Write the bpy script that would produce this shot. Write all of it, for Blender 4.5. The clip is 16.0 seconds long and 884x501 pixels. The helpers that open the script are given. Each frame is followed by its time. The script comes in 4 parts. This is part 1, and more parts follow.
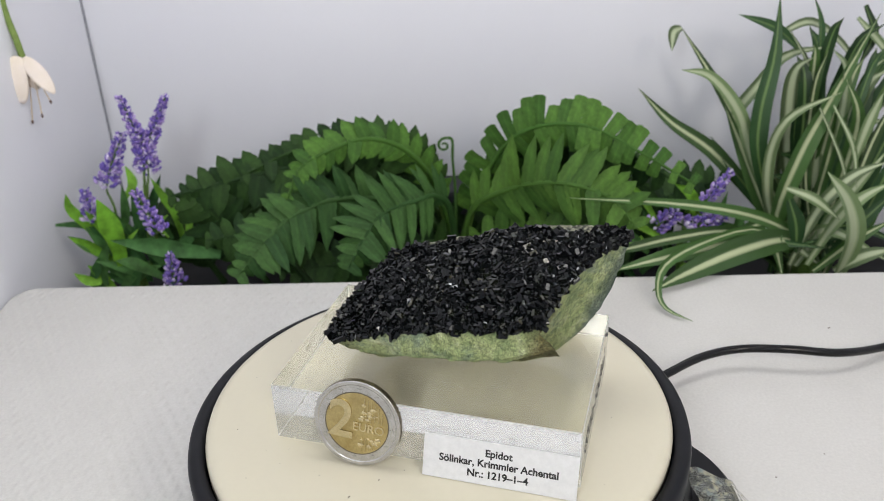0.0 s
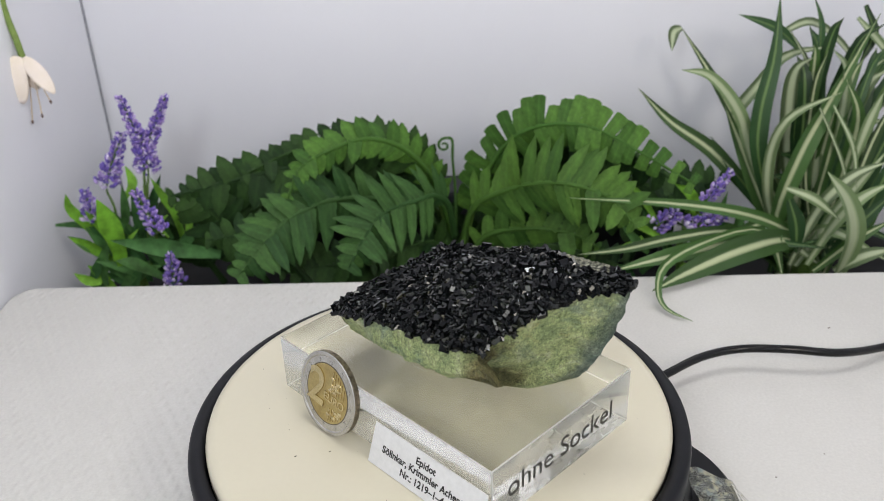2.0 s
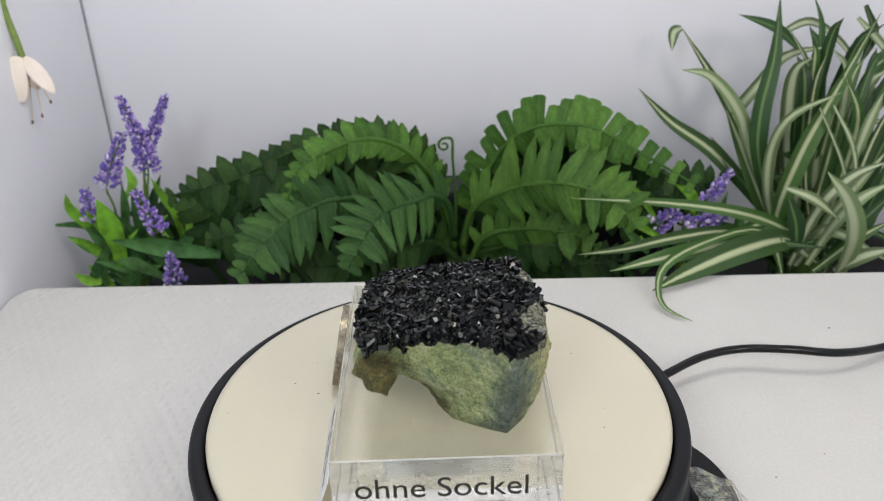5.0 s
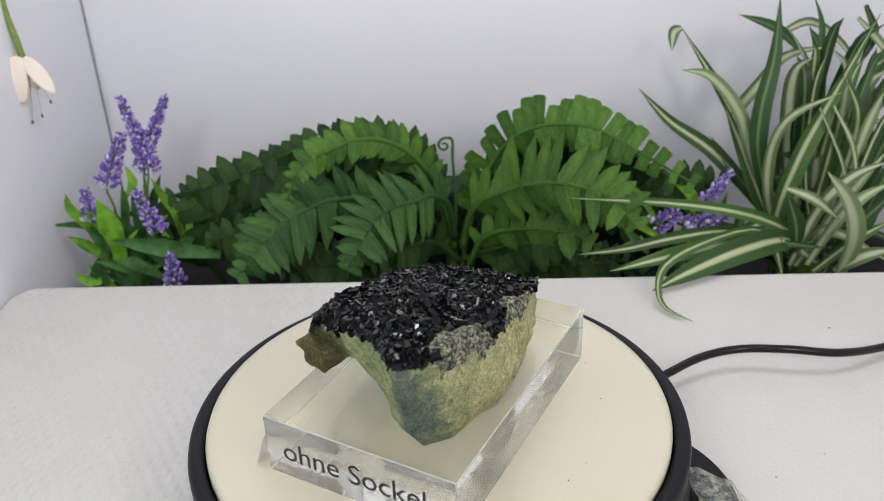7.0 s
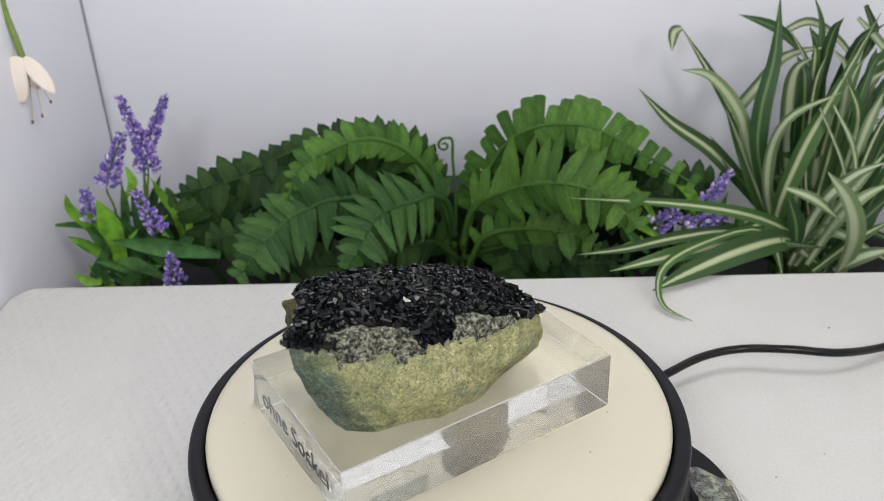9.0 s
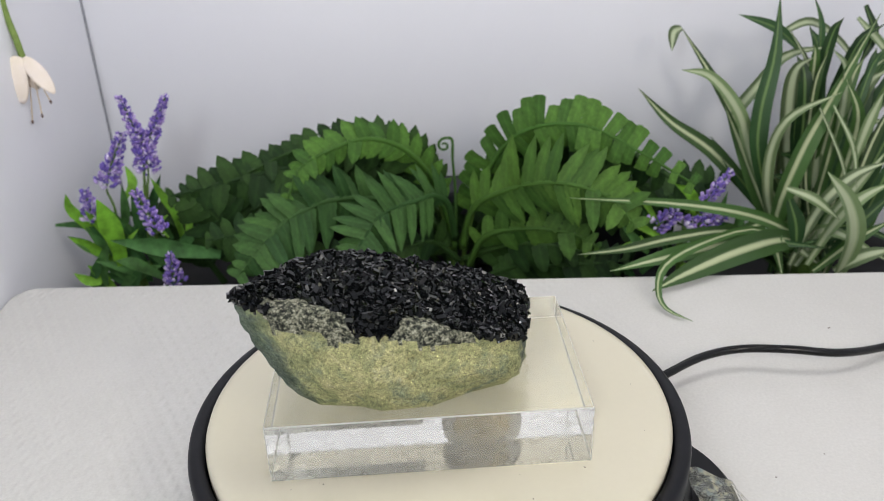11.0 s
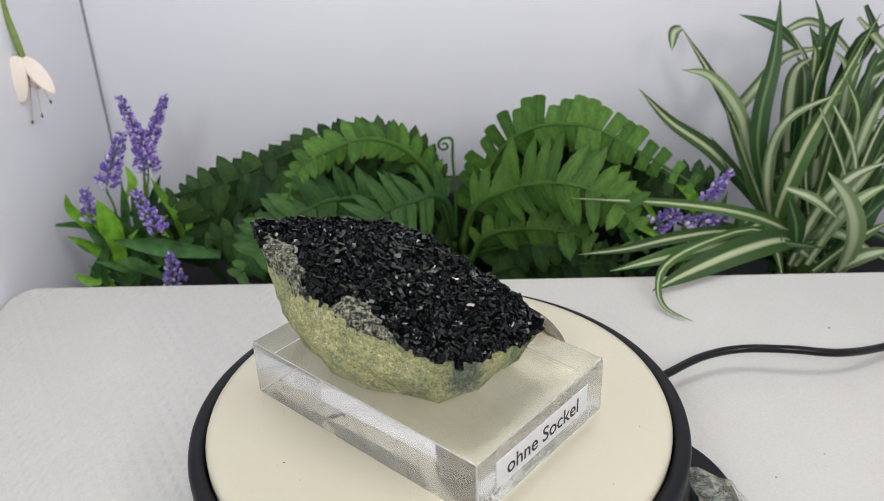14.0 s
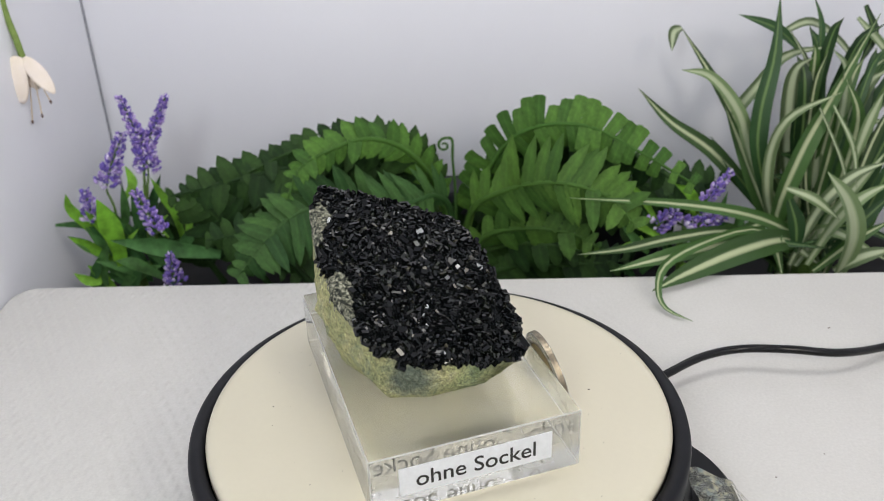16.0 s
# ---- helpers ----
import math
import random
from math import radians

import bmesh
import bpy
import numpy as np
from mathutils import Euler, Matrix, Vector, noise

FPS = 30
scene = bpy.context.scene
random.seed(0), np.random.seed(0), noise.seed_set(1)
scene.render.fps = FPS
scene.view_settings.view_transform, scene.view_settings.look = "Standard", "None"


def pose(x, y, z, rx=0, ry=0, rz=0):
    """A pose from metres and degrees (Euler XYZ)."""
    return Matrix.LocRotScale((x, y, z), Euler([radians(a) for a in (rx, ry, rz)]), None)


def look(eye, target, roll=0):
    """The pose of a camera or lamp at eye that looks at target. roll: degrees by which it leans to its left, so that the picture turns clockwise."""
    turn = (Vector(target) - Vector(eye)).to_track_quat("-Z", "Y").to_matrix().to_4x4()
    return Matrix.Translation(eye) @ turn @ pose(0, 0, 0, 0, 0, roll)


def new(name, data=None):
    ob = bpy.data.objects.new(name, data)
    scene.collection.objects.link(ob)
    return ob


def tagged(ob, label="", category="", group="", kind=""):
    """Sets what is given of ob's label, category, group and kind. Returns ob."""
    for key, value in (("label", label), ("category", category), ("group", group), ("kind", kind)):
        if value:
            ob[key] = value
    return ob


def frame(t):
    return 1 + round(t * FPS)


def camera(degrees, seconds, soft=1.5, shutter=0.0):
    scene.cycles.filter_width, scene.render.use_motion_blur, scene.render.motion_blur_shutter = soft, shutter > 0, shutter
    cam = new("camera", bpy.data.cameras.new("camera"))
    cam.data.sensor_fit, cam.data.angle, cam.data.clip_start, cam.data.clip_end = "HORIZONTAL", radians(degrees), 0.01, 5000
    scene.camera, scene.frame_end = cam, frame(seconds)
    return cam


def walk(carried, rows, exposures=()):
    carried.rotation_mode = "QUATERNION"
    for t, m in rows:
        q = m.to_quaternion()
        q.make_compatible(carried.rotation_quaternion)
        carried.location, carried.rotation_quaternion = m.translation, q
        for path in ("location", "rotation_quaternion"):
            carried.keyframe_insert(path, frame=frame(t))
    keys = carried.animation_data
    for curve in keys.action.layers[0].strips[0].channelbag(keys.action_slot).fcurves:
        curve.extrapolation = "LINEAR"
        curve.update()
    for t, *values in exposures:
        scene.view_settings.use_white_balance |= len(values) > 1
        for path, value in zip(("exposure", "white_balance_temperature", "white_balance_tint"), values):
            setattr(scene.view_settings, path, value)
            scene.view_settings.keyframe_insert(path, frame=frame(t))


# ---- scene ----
# ---------------------------------------------------------------- camera
MM = 0.001
TOP = 0.038                      # height of the turntable's disc above the table
cam = camera(54.4, 16.0, soft=0.8)
EYE = Matrix.Translation((0, -0.2171, TOP + 0.1664)) @ pose(0, 0, 0, 0, 0, -0.763) @ pose(0, 0, 0, 90 - 27.566, 0, 0) @ pose(0, 0, 0, 0, 0, -2.068)
cam.data.dof.use_dof, cam.data.dof.focus_distance, cam.data.dof.aperture_fstop = True, 0.268, 21.0   # small phone lens, near focus
walk(cam, [(0.0, EYE), (16.0, EYE)], exposures=[(0.0, -0.07), (16.0, -0.07)])

# ---------------------------------------------------------------- light
world = bpy.data.worlds.new("room")
world.use_nodes = True
scene.world = world
world.node_tree.nodes["Background"].inputs[0].default_value = (0.80, 0.86, 1.0, 1)
world.node_tree.nodes["Background"].inputs[1].default_value = 0.25


def area_lamp(name, eye, target, sx, sy, watts, colour):
    data = bpy.data.lights.new(name, "AREA")
    data.shape, data.size, data.size_y, data.energy, data.color = "RECTANGLE", sx, sy, watts, colour
    ob = new(name, data)
    ob.matrix_world = look(eye, target)
    return tagged(ob, "white light strip under the photo box's ceiling", "lamp")


area_lamp("light_strip", (-0.13, -0.38, 0.34), (0.03, 0.20, 0.06), 0.07, 0.14, 0.71, (0.93, 0.97, 0.985))
area_lamp("light_strip", (0.24, -0.36, 0.34), (0.05, 0.20, 0.06), 0.07, 0.14, 0.70, (1.0, 0.94, 0.825))
area_lamp("light_strip", (0.03, 0.05, 0.435), (0.03, 0.20, 0.0), 0.20, 0.10, 0.56, (1.0, 0.985, 0.94))

# ---------------------------------------------------------------- materials


def nodes_of(name, rough=0.5, metal=0.0, spec=0.5):
    m = bpy.data.materials.new(name)
    m.use_nodes = True
    t = m.node_tree
    b = t.nodes["Principled BSDF"]
    b.inputs["Roughness"].default_value = rough
    b.inputs["Metallic"].default_value = metal
    b.inputs["Specular IOR Level"].default_value = spec
    return m, t, b


def coords(t, kind="Object"):
    return t.nodes.new("ShaderNodeTexCoord").outputs[kind]


def noise_tex(t, scale, detail=4.0, rough=0.55, vec=None, out="Fac", distort=0.0):
    n = t.nodes.new("ShaderNodeTexNoise")
    n.inputs["Scale"].default_value, n.inputs["Detail"].default_value = scale, detail
    n.inputs["Roughness"].default_value, n.inputs["Distortion"].default_value = rough, distort
    if vec is not None:
        t.links.new(vec, n.inputs["Vector"])
    return n.outputs[out]


def ramp(t, fac, stops):
    r = t.nodes.new("ShaderNodeValToRGB")
    el = r.color_ramp.elements
    while len(el) < len(stops):
        el.new(0.5)
    for e, (p, c) in zip(el, stops):
        e.position, e.color = p, (*c, 1)
    t.links.new(fac, r.inputs["Fac"])
    return r.outputs["Color"]


def mixed(t, a, b, fac, mode="MIX"):
    m = t.nodes.new("ShaderNodeMix")
    m.data_type, m.blend_type = "RGBA", mode
    for value, socket in ((fac, m.inputs[0]), (a, m.inputs[6]), (b, m.inputs[7])):
        if isinstance(value, bpy.types.NodeSocket):
            t.links.new(value, socket)
        else:
            socket.default_value = value if isinstance(value, float) else (*value, 1)
    return m.outputs[2]


def bumped(t, b, height, strength, dist):
    n = t.nodes.new("ShaderNodeBump")
    n.inputs["Strength"].default_value, n.inputs["Distance"].default_value = strength, dist
    t.links.new(height, n.inputs["Height"])
    t.links.new(n.outputs["Normal"], b.inputs["Normal"])
    return n


def speckled(name, stops, scale, fine, rough, spec=0.4, bump=0.3, dist=0.0004, metal=0.0, grain=0.25):
    """Colour from a broad noise, broken by a fine one that also gives the relief."""
    m, t, b = nodes_of(name, rough, metal, spec)
    v = coords(t)
    broad = ramp(t, noise_tex(t, scale, 5, 0.6, v), stops)
    fine_n = noise_tex(t, fine, 4, 0.65, v)
    col = mixed(t, broad, ramp(t, fine_n, [(0.3, (0.45, 0.45, 0.45)), (0.7, (1.35, 1.35, 1.35))]), grain, "MULTIPLY")
    t.links.new(col, b.inputs["Base Color"])
    bumped(t, b, fine_n, bump, dist)
    return m


def plain(name, colour, rough, spec=0.5, metal=0.0, vary=0.08, scale=60.0):
    lo = tuple(c * (1 - vary) for c in colour)
    hi = tuple(min(1.0, c * (1 + vary)) for c in colour)
    return speckled(name, [(0.3, lo), (0.7, hi)], scale, scale * 9, rough, spec, 0.1, 0.0001, metal, 0.12)


def paper_towel():
    """Embossed white paper: crossed diagonal rows of small lozenges, slight wrinkles."""
    m, t, b = nodes_of("embossed_paper", 0.75, 0, 0.25)
    v = coords(t)
    hs = []
    for turn in (0.62, -0.55):
        mp = t.nodes.new("ShaderNodeMapping")
        mp.inputs["Rotation"].default_value = (0, 0, turn)
        t.links.new(v, mp.inputs["Vector"])
        w = t.nodes.new("ShaderNodeTexWave")
        w.bands_direction = "X"
        w.inputs["Scale"].default_value = 68
        w.inputs["Distortion"].default_value, w.inputs["Detail"].default_value, w.inputs["Detail Scale"].default_value = 0.9, 2, 2
        t.links.new(mp.outputs[0], w.inputs["Vector"])
        hs.append(w.outputs["Fac"])
    mul = t.nodes.new("ShaderNodeMath")
    mul.operation = "MULTIPLY"
    t.links.new(hs[0], mul.inputs[0]), t.links.new(hs[1], mul.inputs[1])
    wr = noise_tex(t, 18, 3, 0.5, v)
    add = t.nodes.new("ShaderNodeMath")
    add.operation = "MULTIPLY_ADD"
    add.inputs[1].default_value = 1.3
    # the embossing is pressed flat towards the cable's side
    sep = t.nodes.new("ShaderNodeSeparateXYZ")
    t.links.new(v, sep.inputs[0])
    shift = t.nodes.new("ShaderNodeMath")
    shift.inputs[1].default_value = 0.3
    t.links.new(sep.outputs["X"], shift.inputs[0])
    press = t.nodes.new("ShaderNodeMath")
    press.operation = "MULTIPLY"
    t.links.new(mul.outputs[0], press.inputs[0])
    t.links.new(ramp(t, shift.outputs[0], [(0.24, (1, 1, 1)), (0.40, (0.12, 0.12, 0.12))]), press.inputs[1])
    t.links.new(wr, add.inputs[0]), t.links.new(press.outputs[0], add.inputs[2])
    fibre = noise_tex(t, 900, 4, 0.6, v)
    col = mixed(t, (0.60, 0.587, 0.563), (0.668, 0.657, 0.636), noise_tex(t, 30, 5, 0.6, v))
    col = mixed(t, col, ramp(t, fibre, [(0.3, (0.9, 0.9, 0.9)), (0.7, (1.06, 1.06, 1.06))]), 0.6, "MULTIPLY")
    t.links.new(col, b.inputs["Base Color"])
    bumped(t, b, add.outputs[0], 0.5, 0.0009)
    return m


def wall_paint():
    m, t, b = nodes_of("white_board", 0.7, 0, 0.3)
    v = coords(t)
    col = mixed(t, (0.78, 0.785, 0.85), (0.85, 0.855, 0.905), noise_tex(t, 7, 4, 0.6, v))
    t.links.new(col, b.inputs["Base Color"])
    bumped(t, b, noise_tex(t, 700, 3, 0.6, v), 0.25, 0.0003)
    return m


def clear_acrylic(name, clear, rough):
    """Cast acrylic; what is not clear is the fine haze of wear on its faces."""
    m, t, b = nodes_of(name, rough, 0, 0.5)
    b.inputs["Base Color"].default_value = (0.81, 0.81, 0.775, 1)
    b.inputs["IOR"].default_value = 1.49
    v = coords(t)
    haze = noise_tex(t, 90, 5, 0.65, v)
    t.links.new(ramp(t, haze, [(0.35, (clear, clear, clear)), (0.72, (clear * 0.9, clear * 0.9, clear * 0.9))]), b.inputs["Transmission Weight"])
    t.links.new(ramp(t, noise_tex(t, 60, 2, 0.5, v), [(0.5, (rough, rough, rough)), (0.8, (rough + 0.03, rough + 0.03, rough + 0.03))]), b.inputs["Roughness"])
    return m


def whitened_edge():
    """The rough acrylic arrises; their white paints in the light line of polished edges."""
    m, t, b = nodes_of("whitened_edge", 0.55, 0, 0.5)
    b.inputs["Base Color"].default_value = (0.82, 0.82, 0.80, 1)
    b.inputs["IOR"].default_value = 1.49
    b.inputs["Transmission Weight"].default_value = 0.55
    return m


def rock_material():
    """Green rock, olive on one flank, slate-blue along the thick end's ridge and one thin corner, brown where it broke late."""
    m, t, b = nodes_of("green_rock", 0.72, 0, 0.3)
    v = coords(t)
    sep = t.nodes.new("ShaderNodeSeparateXYZ")
    t.links.new(v, sep.inputs[0])

    def math_node(op, *values):
        n = t.nodes.new("ShaderNodeMath")
        n.operation = op
        for k, value in enumerate(values):
            if isinstance(value, float):
                n.inputs[k].default_value = value
            else:
                t.links.new(value, n.inputs[k])
        return n.outputs[0]

    def near(place, lo, hi, most):
        """1 round a place, fading out between two distances with a ragged border."""
        d = t.nodes.new("ShaderNodeVectorMath")
        d.operation = "DISTANCE"
        d.inputs[1].default_value = place
        t.links.new(v, d.inputs[0])
        return ramp(t, math_node("MULTIPLY_ADD", ragged, 0.008, d.outputs["Value"]), [(lo + 0.004, (most, most, most)), (hi + 0.004, (0, 0, 0))])

    ragged = noise_tex(t, 170, 6, 0.7, v, distort=0.6)
    flank = ramp(t, math_node("MULTIPLY_ADD", ragged, 0.012, sep.outputs["Y"]), [(0.010, (0, 0, 0)), (0.020, (1, 1, 1))])
    patch = noise_tex(t, 105, 7, 0.72, v, distort=0.9)
    green = ramp(t, patch, [(0.30, (0.15, 0.21, 0.11)), (0.44, (0.30, 0.375, 0.175)), (0.56, (0.42, 0.48, 0.235)), (0.70, (0.56, 0.60, 0.39))])
    olive = ramp(t, patch, [(0.30, (0.22, 0.25, 0.135)), (0.44, (0.42, 0.43, 0.215)), (0.58, (0.55, 0.53, 0.275)), (0.72, (0.65, 0.63, 0.42))])
    col = mixed(t, green, olive, flank)
    # bluish veils and pale streaks
    col = mixed(t, col, (0.17, 0.235, 0.20), ramp(t, noise_tex(t, 60, 6, 0.72, v, distort=1.4), [(0.50, (0, 0, 0)), (0.66, (0.7, 0.7, 0.7))]))
    col = mixed(t, col, (0.36, 0.255, 0.10), ramp(t, noise_tex(t, 85, 6, 0.75, v, distort=0.5), [(0.57, (0, 0, 0)), (0.74, (0.5, 0.5, 0.5))]))
    # the ridge of the thick end leans outwards with height
    ridge = math_node("MULTIPLY_ADD", sep.outputs["Z"], -0.47, sep.outputs["X"])
    ridge = math_node("MULTIPLY_ADD", ragged, 0.014, ridge)
    slate = ramp(t, patch, [(0.30, (0.045, 0.065, 0.065)), (0.55, (0.10, 0.14, 0.135)), (0.72, (0.21, 0.255, 0.22))])
    col = mixed(t, col, slate, ramp(t, ridge, [(0.0362, (0, 0, 0)), (0.0400, (0.92, 0.92, 0.92))]))
    col = mixed(t, col, slate, near((-0.0185, 0.0215, 0.029), 0.005, 0.0085, 0.8))
    brown = ramp(t, patch, [(0.32, (0.05, 0.048, 0.02)), (0.55, (0.14, 0.12, 0.045)), (0.7, (0.25, 0.22, 0.10))])
    col = mixed(t, col, brown, near((0.0330, -0.0258, 0.0355), 0.0080, 0.0095, 0.95))
    col = mixed(t, col, brown, near((-0.026, -0.004, 0.025), 0.006, 0.011, 0.75))
    col = mixed(t, col, brown, near((0.027, -0.010, 0.0225), 0.005, 0.009, 0.85))
    grain = noise_tex(t, 900, 6, 0.75, v)
    col = mixed(t, col, ramp(t, grain, [(0.33, (0.30, 0.33, 0.31)), (0.46, (0.88, 0.88, 0.86)), (0.60, (1.2, 1.2, 1.16)), (0.72, (2.0, 2.0, 2.0))]), 0.9, "MULTIPLY")
    tiny = noise_tex(t, 2800, 3, 0.7, v)
    col = mixed(t, col, ramp(t, tiny, [(0.33, (0.35, 0.36, 0.35)), (0.48, (1, 1, 1)), (0.62, (1.15, 1.15, 1.12)), (0.75, (2.6, 2.6, 2.5))]), 1.0, "MULTIPLY")
    t.links.new(col, b.inputs["Base Color"])
    bumped(t, b, math_node("MULTIPLY_ADD", patch, 1.8, grain), 1.0, 0.0010)
    return m


def crystal_material():
    m, t, b = nodes_of("black_crystal", 0.1, 0, 0.26)
    info = t.nodes.new("ShaderNodeNewGeometry")
    col = ramp(t, info.outputs["Random Per Island"], [(0.0, (0.002, 0.0025, 0.003)), (0.85, (0.006, 0.007, 0.008)), (0.97, (0.012, 0.016, 0.007)), (1.0, (0.05, 0.045, 0.028))])
    t.links.new(col, b.inputs["Base Color"])
    t.links.new(ramp(t, info.outputs["Random Per Island"], [(0.0, (0.02, 0.02, 0.02)), (0.7, (0.07, 0.07, 0.07)), (1.0, (0.22, 0.22, 0.22))]), b.inputs["Roughness"])
    t.links.new(ramp(t, info.outputs["Random Per Island"], [(0.0, (0.08, 0.08, 0.08)), (0.6, (0.23, 0.23, 0.23)), (0.88, (0.40, 0.40, 0.40)), (1.0, (1.0, 1.0, 1.0))]), b.inputs["Specular IOR Level"])
    return m


MAT_WALL = wall_paint()
MAT_PAPER = paper_towel()
MAT_DARK = plain("dark_lining", (0.010, 0.0105, 0.012), 0.85)
MAT_CREAM = speckled("cream_plastic", [(0.3, (0.605, 0.565, 0.445)), (0.7, (0.617, 0.577, 0.457))], 25, 500, 0.28, 0.5, 0.05, 0.0001, 0, 0.02)
MAT_BLACK = plain("black_plastic", (0.006, 0.0065, 0.009), 0.42, 0.22, 0, 0.2)
MAT_CABLE = plain("black_rubber", (0.005, 0.005, 0.006), 0.22, 0.3, 0, 0.2)
MAT_ACRYLIC = clear_acrylic("clear_acrylic", 0.985, 0.0)
MAT_SIDES = clear_acrylic("worn_acrylic", 0.87, 0.0)
MAT_ROCK = rock_material()
MAT_CRUST = speckled("dark_crust", [(0.35, (0.003, 0.0035, 0.003)), (0.7, (0.012, 0.012, 0.009))], 200, 1200, 0.5, 0.4, 0.6, 0.0006)
MAT_GREY = speckled("grey_grit", [(0.38, (0.008, 0.010, 0.009)), (0.46, (0.085, 0.095, 0.07)), (0.54, (0.28, 0.28, 0.20)), (0.66, (0.58, 0.57, 0.45))], 850, 1700, 0.7, 0.35, 1.0, 0.0015, 0, 0.85)
MAT_CRYSTAL = crystal_material()
MAT_CARD = plain("white_card", (0.70, 0.70, 0.70), 0.55, 0.4, 0, 0.01)
MAT_STICKER = plain("white_sticker", (0.72, 0.74, 0.77), 0.3, 0.5, 0, 0.01)
MAT_INK = plain("black_ink", (0.012, 0.012, 0.012), 0.5, 0.4)
MAT_SILVER = speckled("nickel_silver", [(0.3, (0.40, 0.39, 0.36)), (0.7, (0.58, 0.57, 0.54))], 300, 1800, 0.27, 0.5, 0.25, 0.0001, 0.8)
MAT_BRASS = speckled("nickel_brass", [(0.3, (0.38, 0.29, 0.115)), (0.7, (0.52, 0.42, 0.19))], 300, 1800, 0.34, 0.5, 0.2, 0.0001, 0.8)
# paler copy of the brass: paints highlights onto the coin's raised relief
MAT_BRIGHT = speckled("highlit_brass", [(0.3, (0.52, 0.43, 0.22)), (0.7, (0.66, 0.56, 0.32))], 300, 1800, 0.24, 0.5, 0.1, 0.0001, 0.8)
MAT_SPECK = plain("dark_speck", (0.05, 0.04, 0.03), 0.8)

# ---------------------------------------------------------------- helpers for meshes


def mesh_of(bm, name, mats, smooth=False):
    me = bpy.data.meshes.new(name)
    bm.normal_update()
    bm.to_mesh(me)
    bm.free()
    for m in mats if isinstance(mats, (list, tuple)) else [mats]:
        me.materials.append(m)
    if smooth:
        me.polygons.foreach_set("use_smooth", [True] * len(me.polygons))
    return me


def part(name, bm, material, parent=None, label="", smooth=False):
    me = bm if isinstance(bm, bpy.types.Mesh) else mesh_of(bm, name, material, smooth)
    ob = new(name, me)
    ob.parent = parent
    return tagged(ob, label) if label else ob


def thing(name, label, category, group="", kind="", at=None):
    ob = new(name)
    ob.empty_display_size = 0.02
    if at is not None:
        ob.matrix_basis = at
    return tagged(ob, label, category, group, kind)


def box_bm(lo, hi, bevel=0.0, segments=2, bm=None):
    bm = bm or bmesh.new()
    lo, hi = Vector(lo), Vector(hi)
    made = bmesh.ops.create_cube(bm, size=1, matrix=Matrix.Translation((lo + hi) / 2) @ Matrix.Diagonal((*(hi - lo), 1)))["verts"]
    if bevel:
        bmesh.ops.bevel(bm, geom=list({e for v in made for e in v.link_edges}), offset=bevel, segments=segments, affect="EDGES", profile=0.5)
    return bm


def lathe_bm(profile, n=128, bm=None):
    """A body of revolution round z from (radius, height) pairs; radius 0 closes it."""
    bm = bm or bmesh.new()
    rings = []
    for r, z in profile:
        if r <= 0:
            rings.append([bm.verts.new((0, 0, z))])
        else:
            rings.append([bm.verts.new((r * math.cos(2 * math.pi * k / n), r * math.sin(2 * math.pi * k / n), z)) for k in range(n)])
    for a, b in zip(rings, rings[1:]):
        for k in range(n):
            j = (k + 1) % n
            q = [a[k % len(a)], a[j % len(a)], b[j % len(b)], b[k % len(b)]]
            q = list(dict.fromkeys(q))
            if len(q) > 2:
                bm.faces.new(q)
    bmesh.ops.recalc_face_normals(bm, faces=bm.faces)
    return bm


def spline(points, n):
    """n + 1 points on a smooth curve through the given ones."""
    p = [Vector(q) for q in points]
    p = [2 * p[0] - p[1], *p, 2 * p[-1] - p[-2]]
    out = []
    for k in range(n + 1):
        s = k / n * (len(p) - 3)
        i = min(int(s), len(p) - 4)
        u = s - i
        a, b, c, d = p[i:i + 4]
        out.append(0.5 * (2 * b + (c - a) * u + (2 * a - 5 * b + 4 * c - d) * u * u + (3 * b - a - 3 * c + d) * u ** 3))
    return out


def tube_bm(points, radius, n=24, sides=8, taper=1.0, bm=None):
    bm = bm or bmesh.new()
    path = spline(points, n)
    rings = []
    for k, q in enumerate(path):
        way = (path[min(k + 1, n)] - path[max(k - 1, 0)]).normalized()
        side = way.cross(Vector((0.13, 0.2, 1))).normalized()
        up = side.cross(way)
        r = radius * (1 + (taper - 1) * k / n)
        rings.append([bm.verts.new(q + r * (math.cos(2 * math.pi * j / sides) * side + math.sin(2 * math.pi * j / sides) * up)) for j in range(sides)])
    for a, b in zip(rings, rings[1:]):
        for j in range(sides):
            bm.faces.new((a[j], a[(j + 1) % sides], b[(j + 1) % sides], b[j]))
    bm.faces.new(rings[0][::-1]), bm.faces.new(rings[-1])
    bmesh.ops.recalc_face_normals(bm, faces=bm.faces)
    return bm


def lettering(text, size, depth, m, material, align="CENTER", shear=0.0, spacing=1.0, thicken=0.0):
    """Raised letters in the built-in font, as a mesh, laid at m (x along the line, y up the letters)."""
    cu = bpy.data.curves.new("lettering", "FONT")
    cu.body, cu.size, cu.extrude, cu.align_x, cu.align_y, cu.shear, cu.space_character, cu.offset = text, size, depth, align, "CENTER", shear, spacing, thicken
    cu.resolution_u = 4
    ob = bpy.data.objects.new("lettering", cu)
    scene.collection.objects.link(ob)
    me = bpy.data.meshes.new_from_object(ob.evaluated_get(bpy.context.evaluated_depsgraph_get()))
    bpy.data.objects.remove(ob)
    bpy.data.curves.remove(cu)
    me.transform(m)
    me.materials.clear()
    me.materials.append(material)
    return me


# ---------------------------------------------------------------- the photo box (turned a little against the lens)
SET = pose(0, 0, 0, 0, 0, -2.74)
FLOOR = -0.055


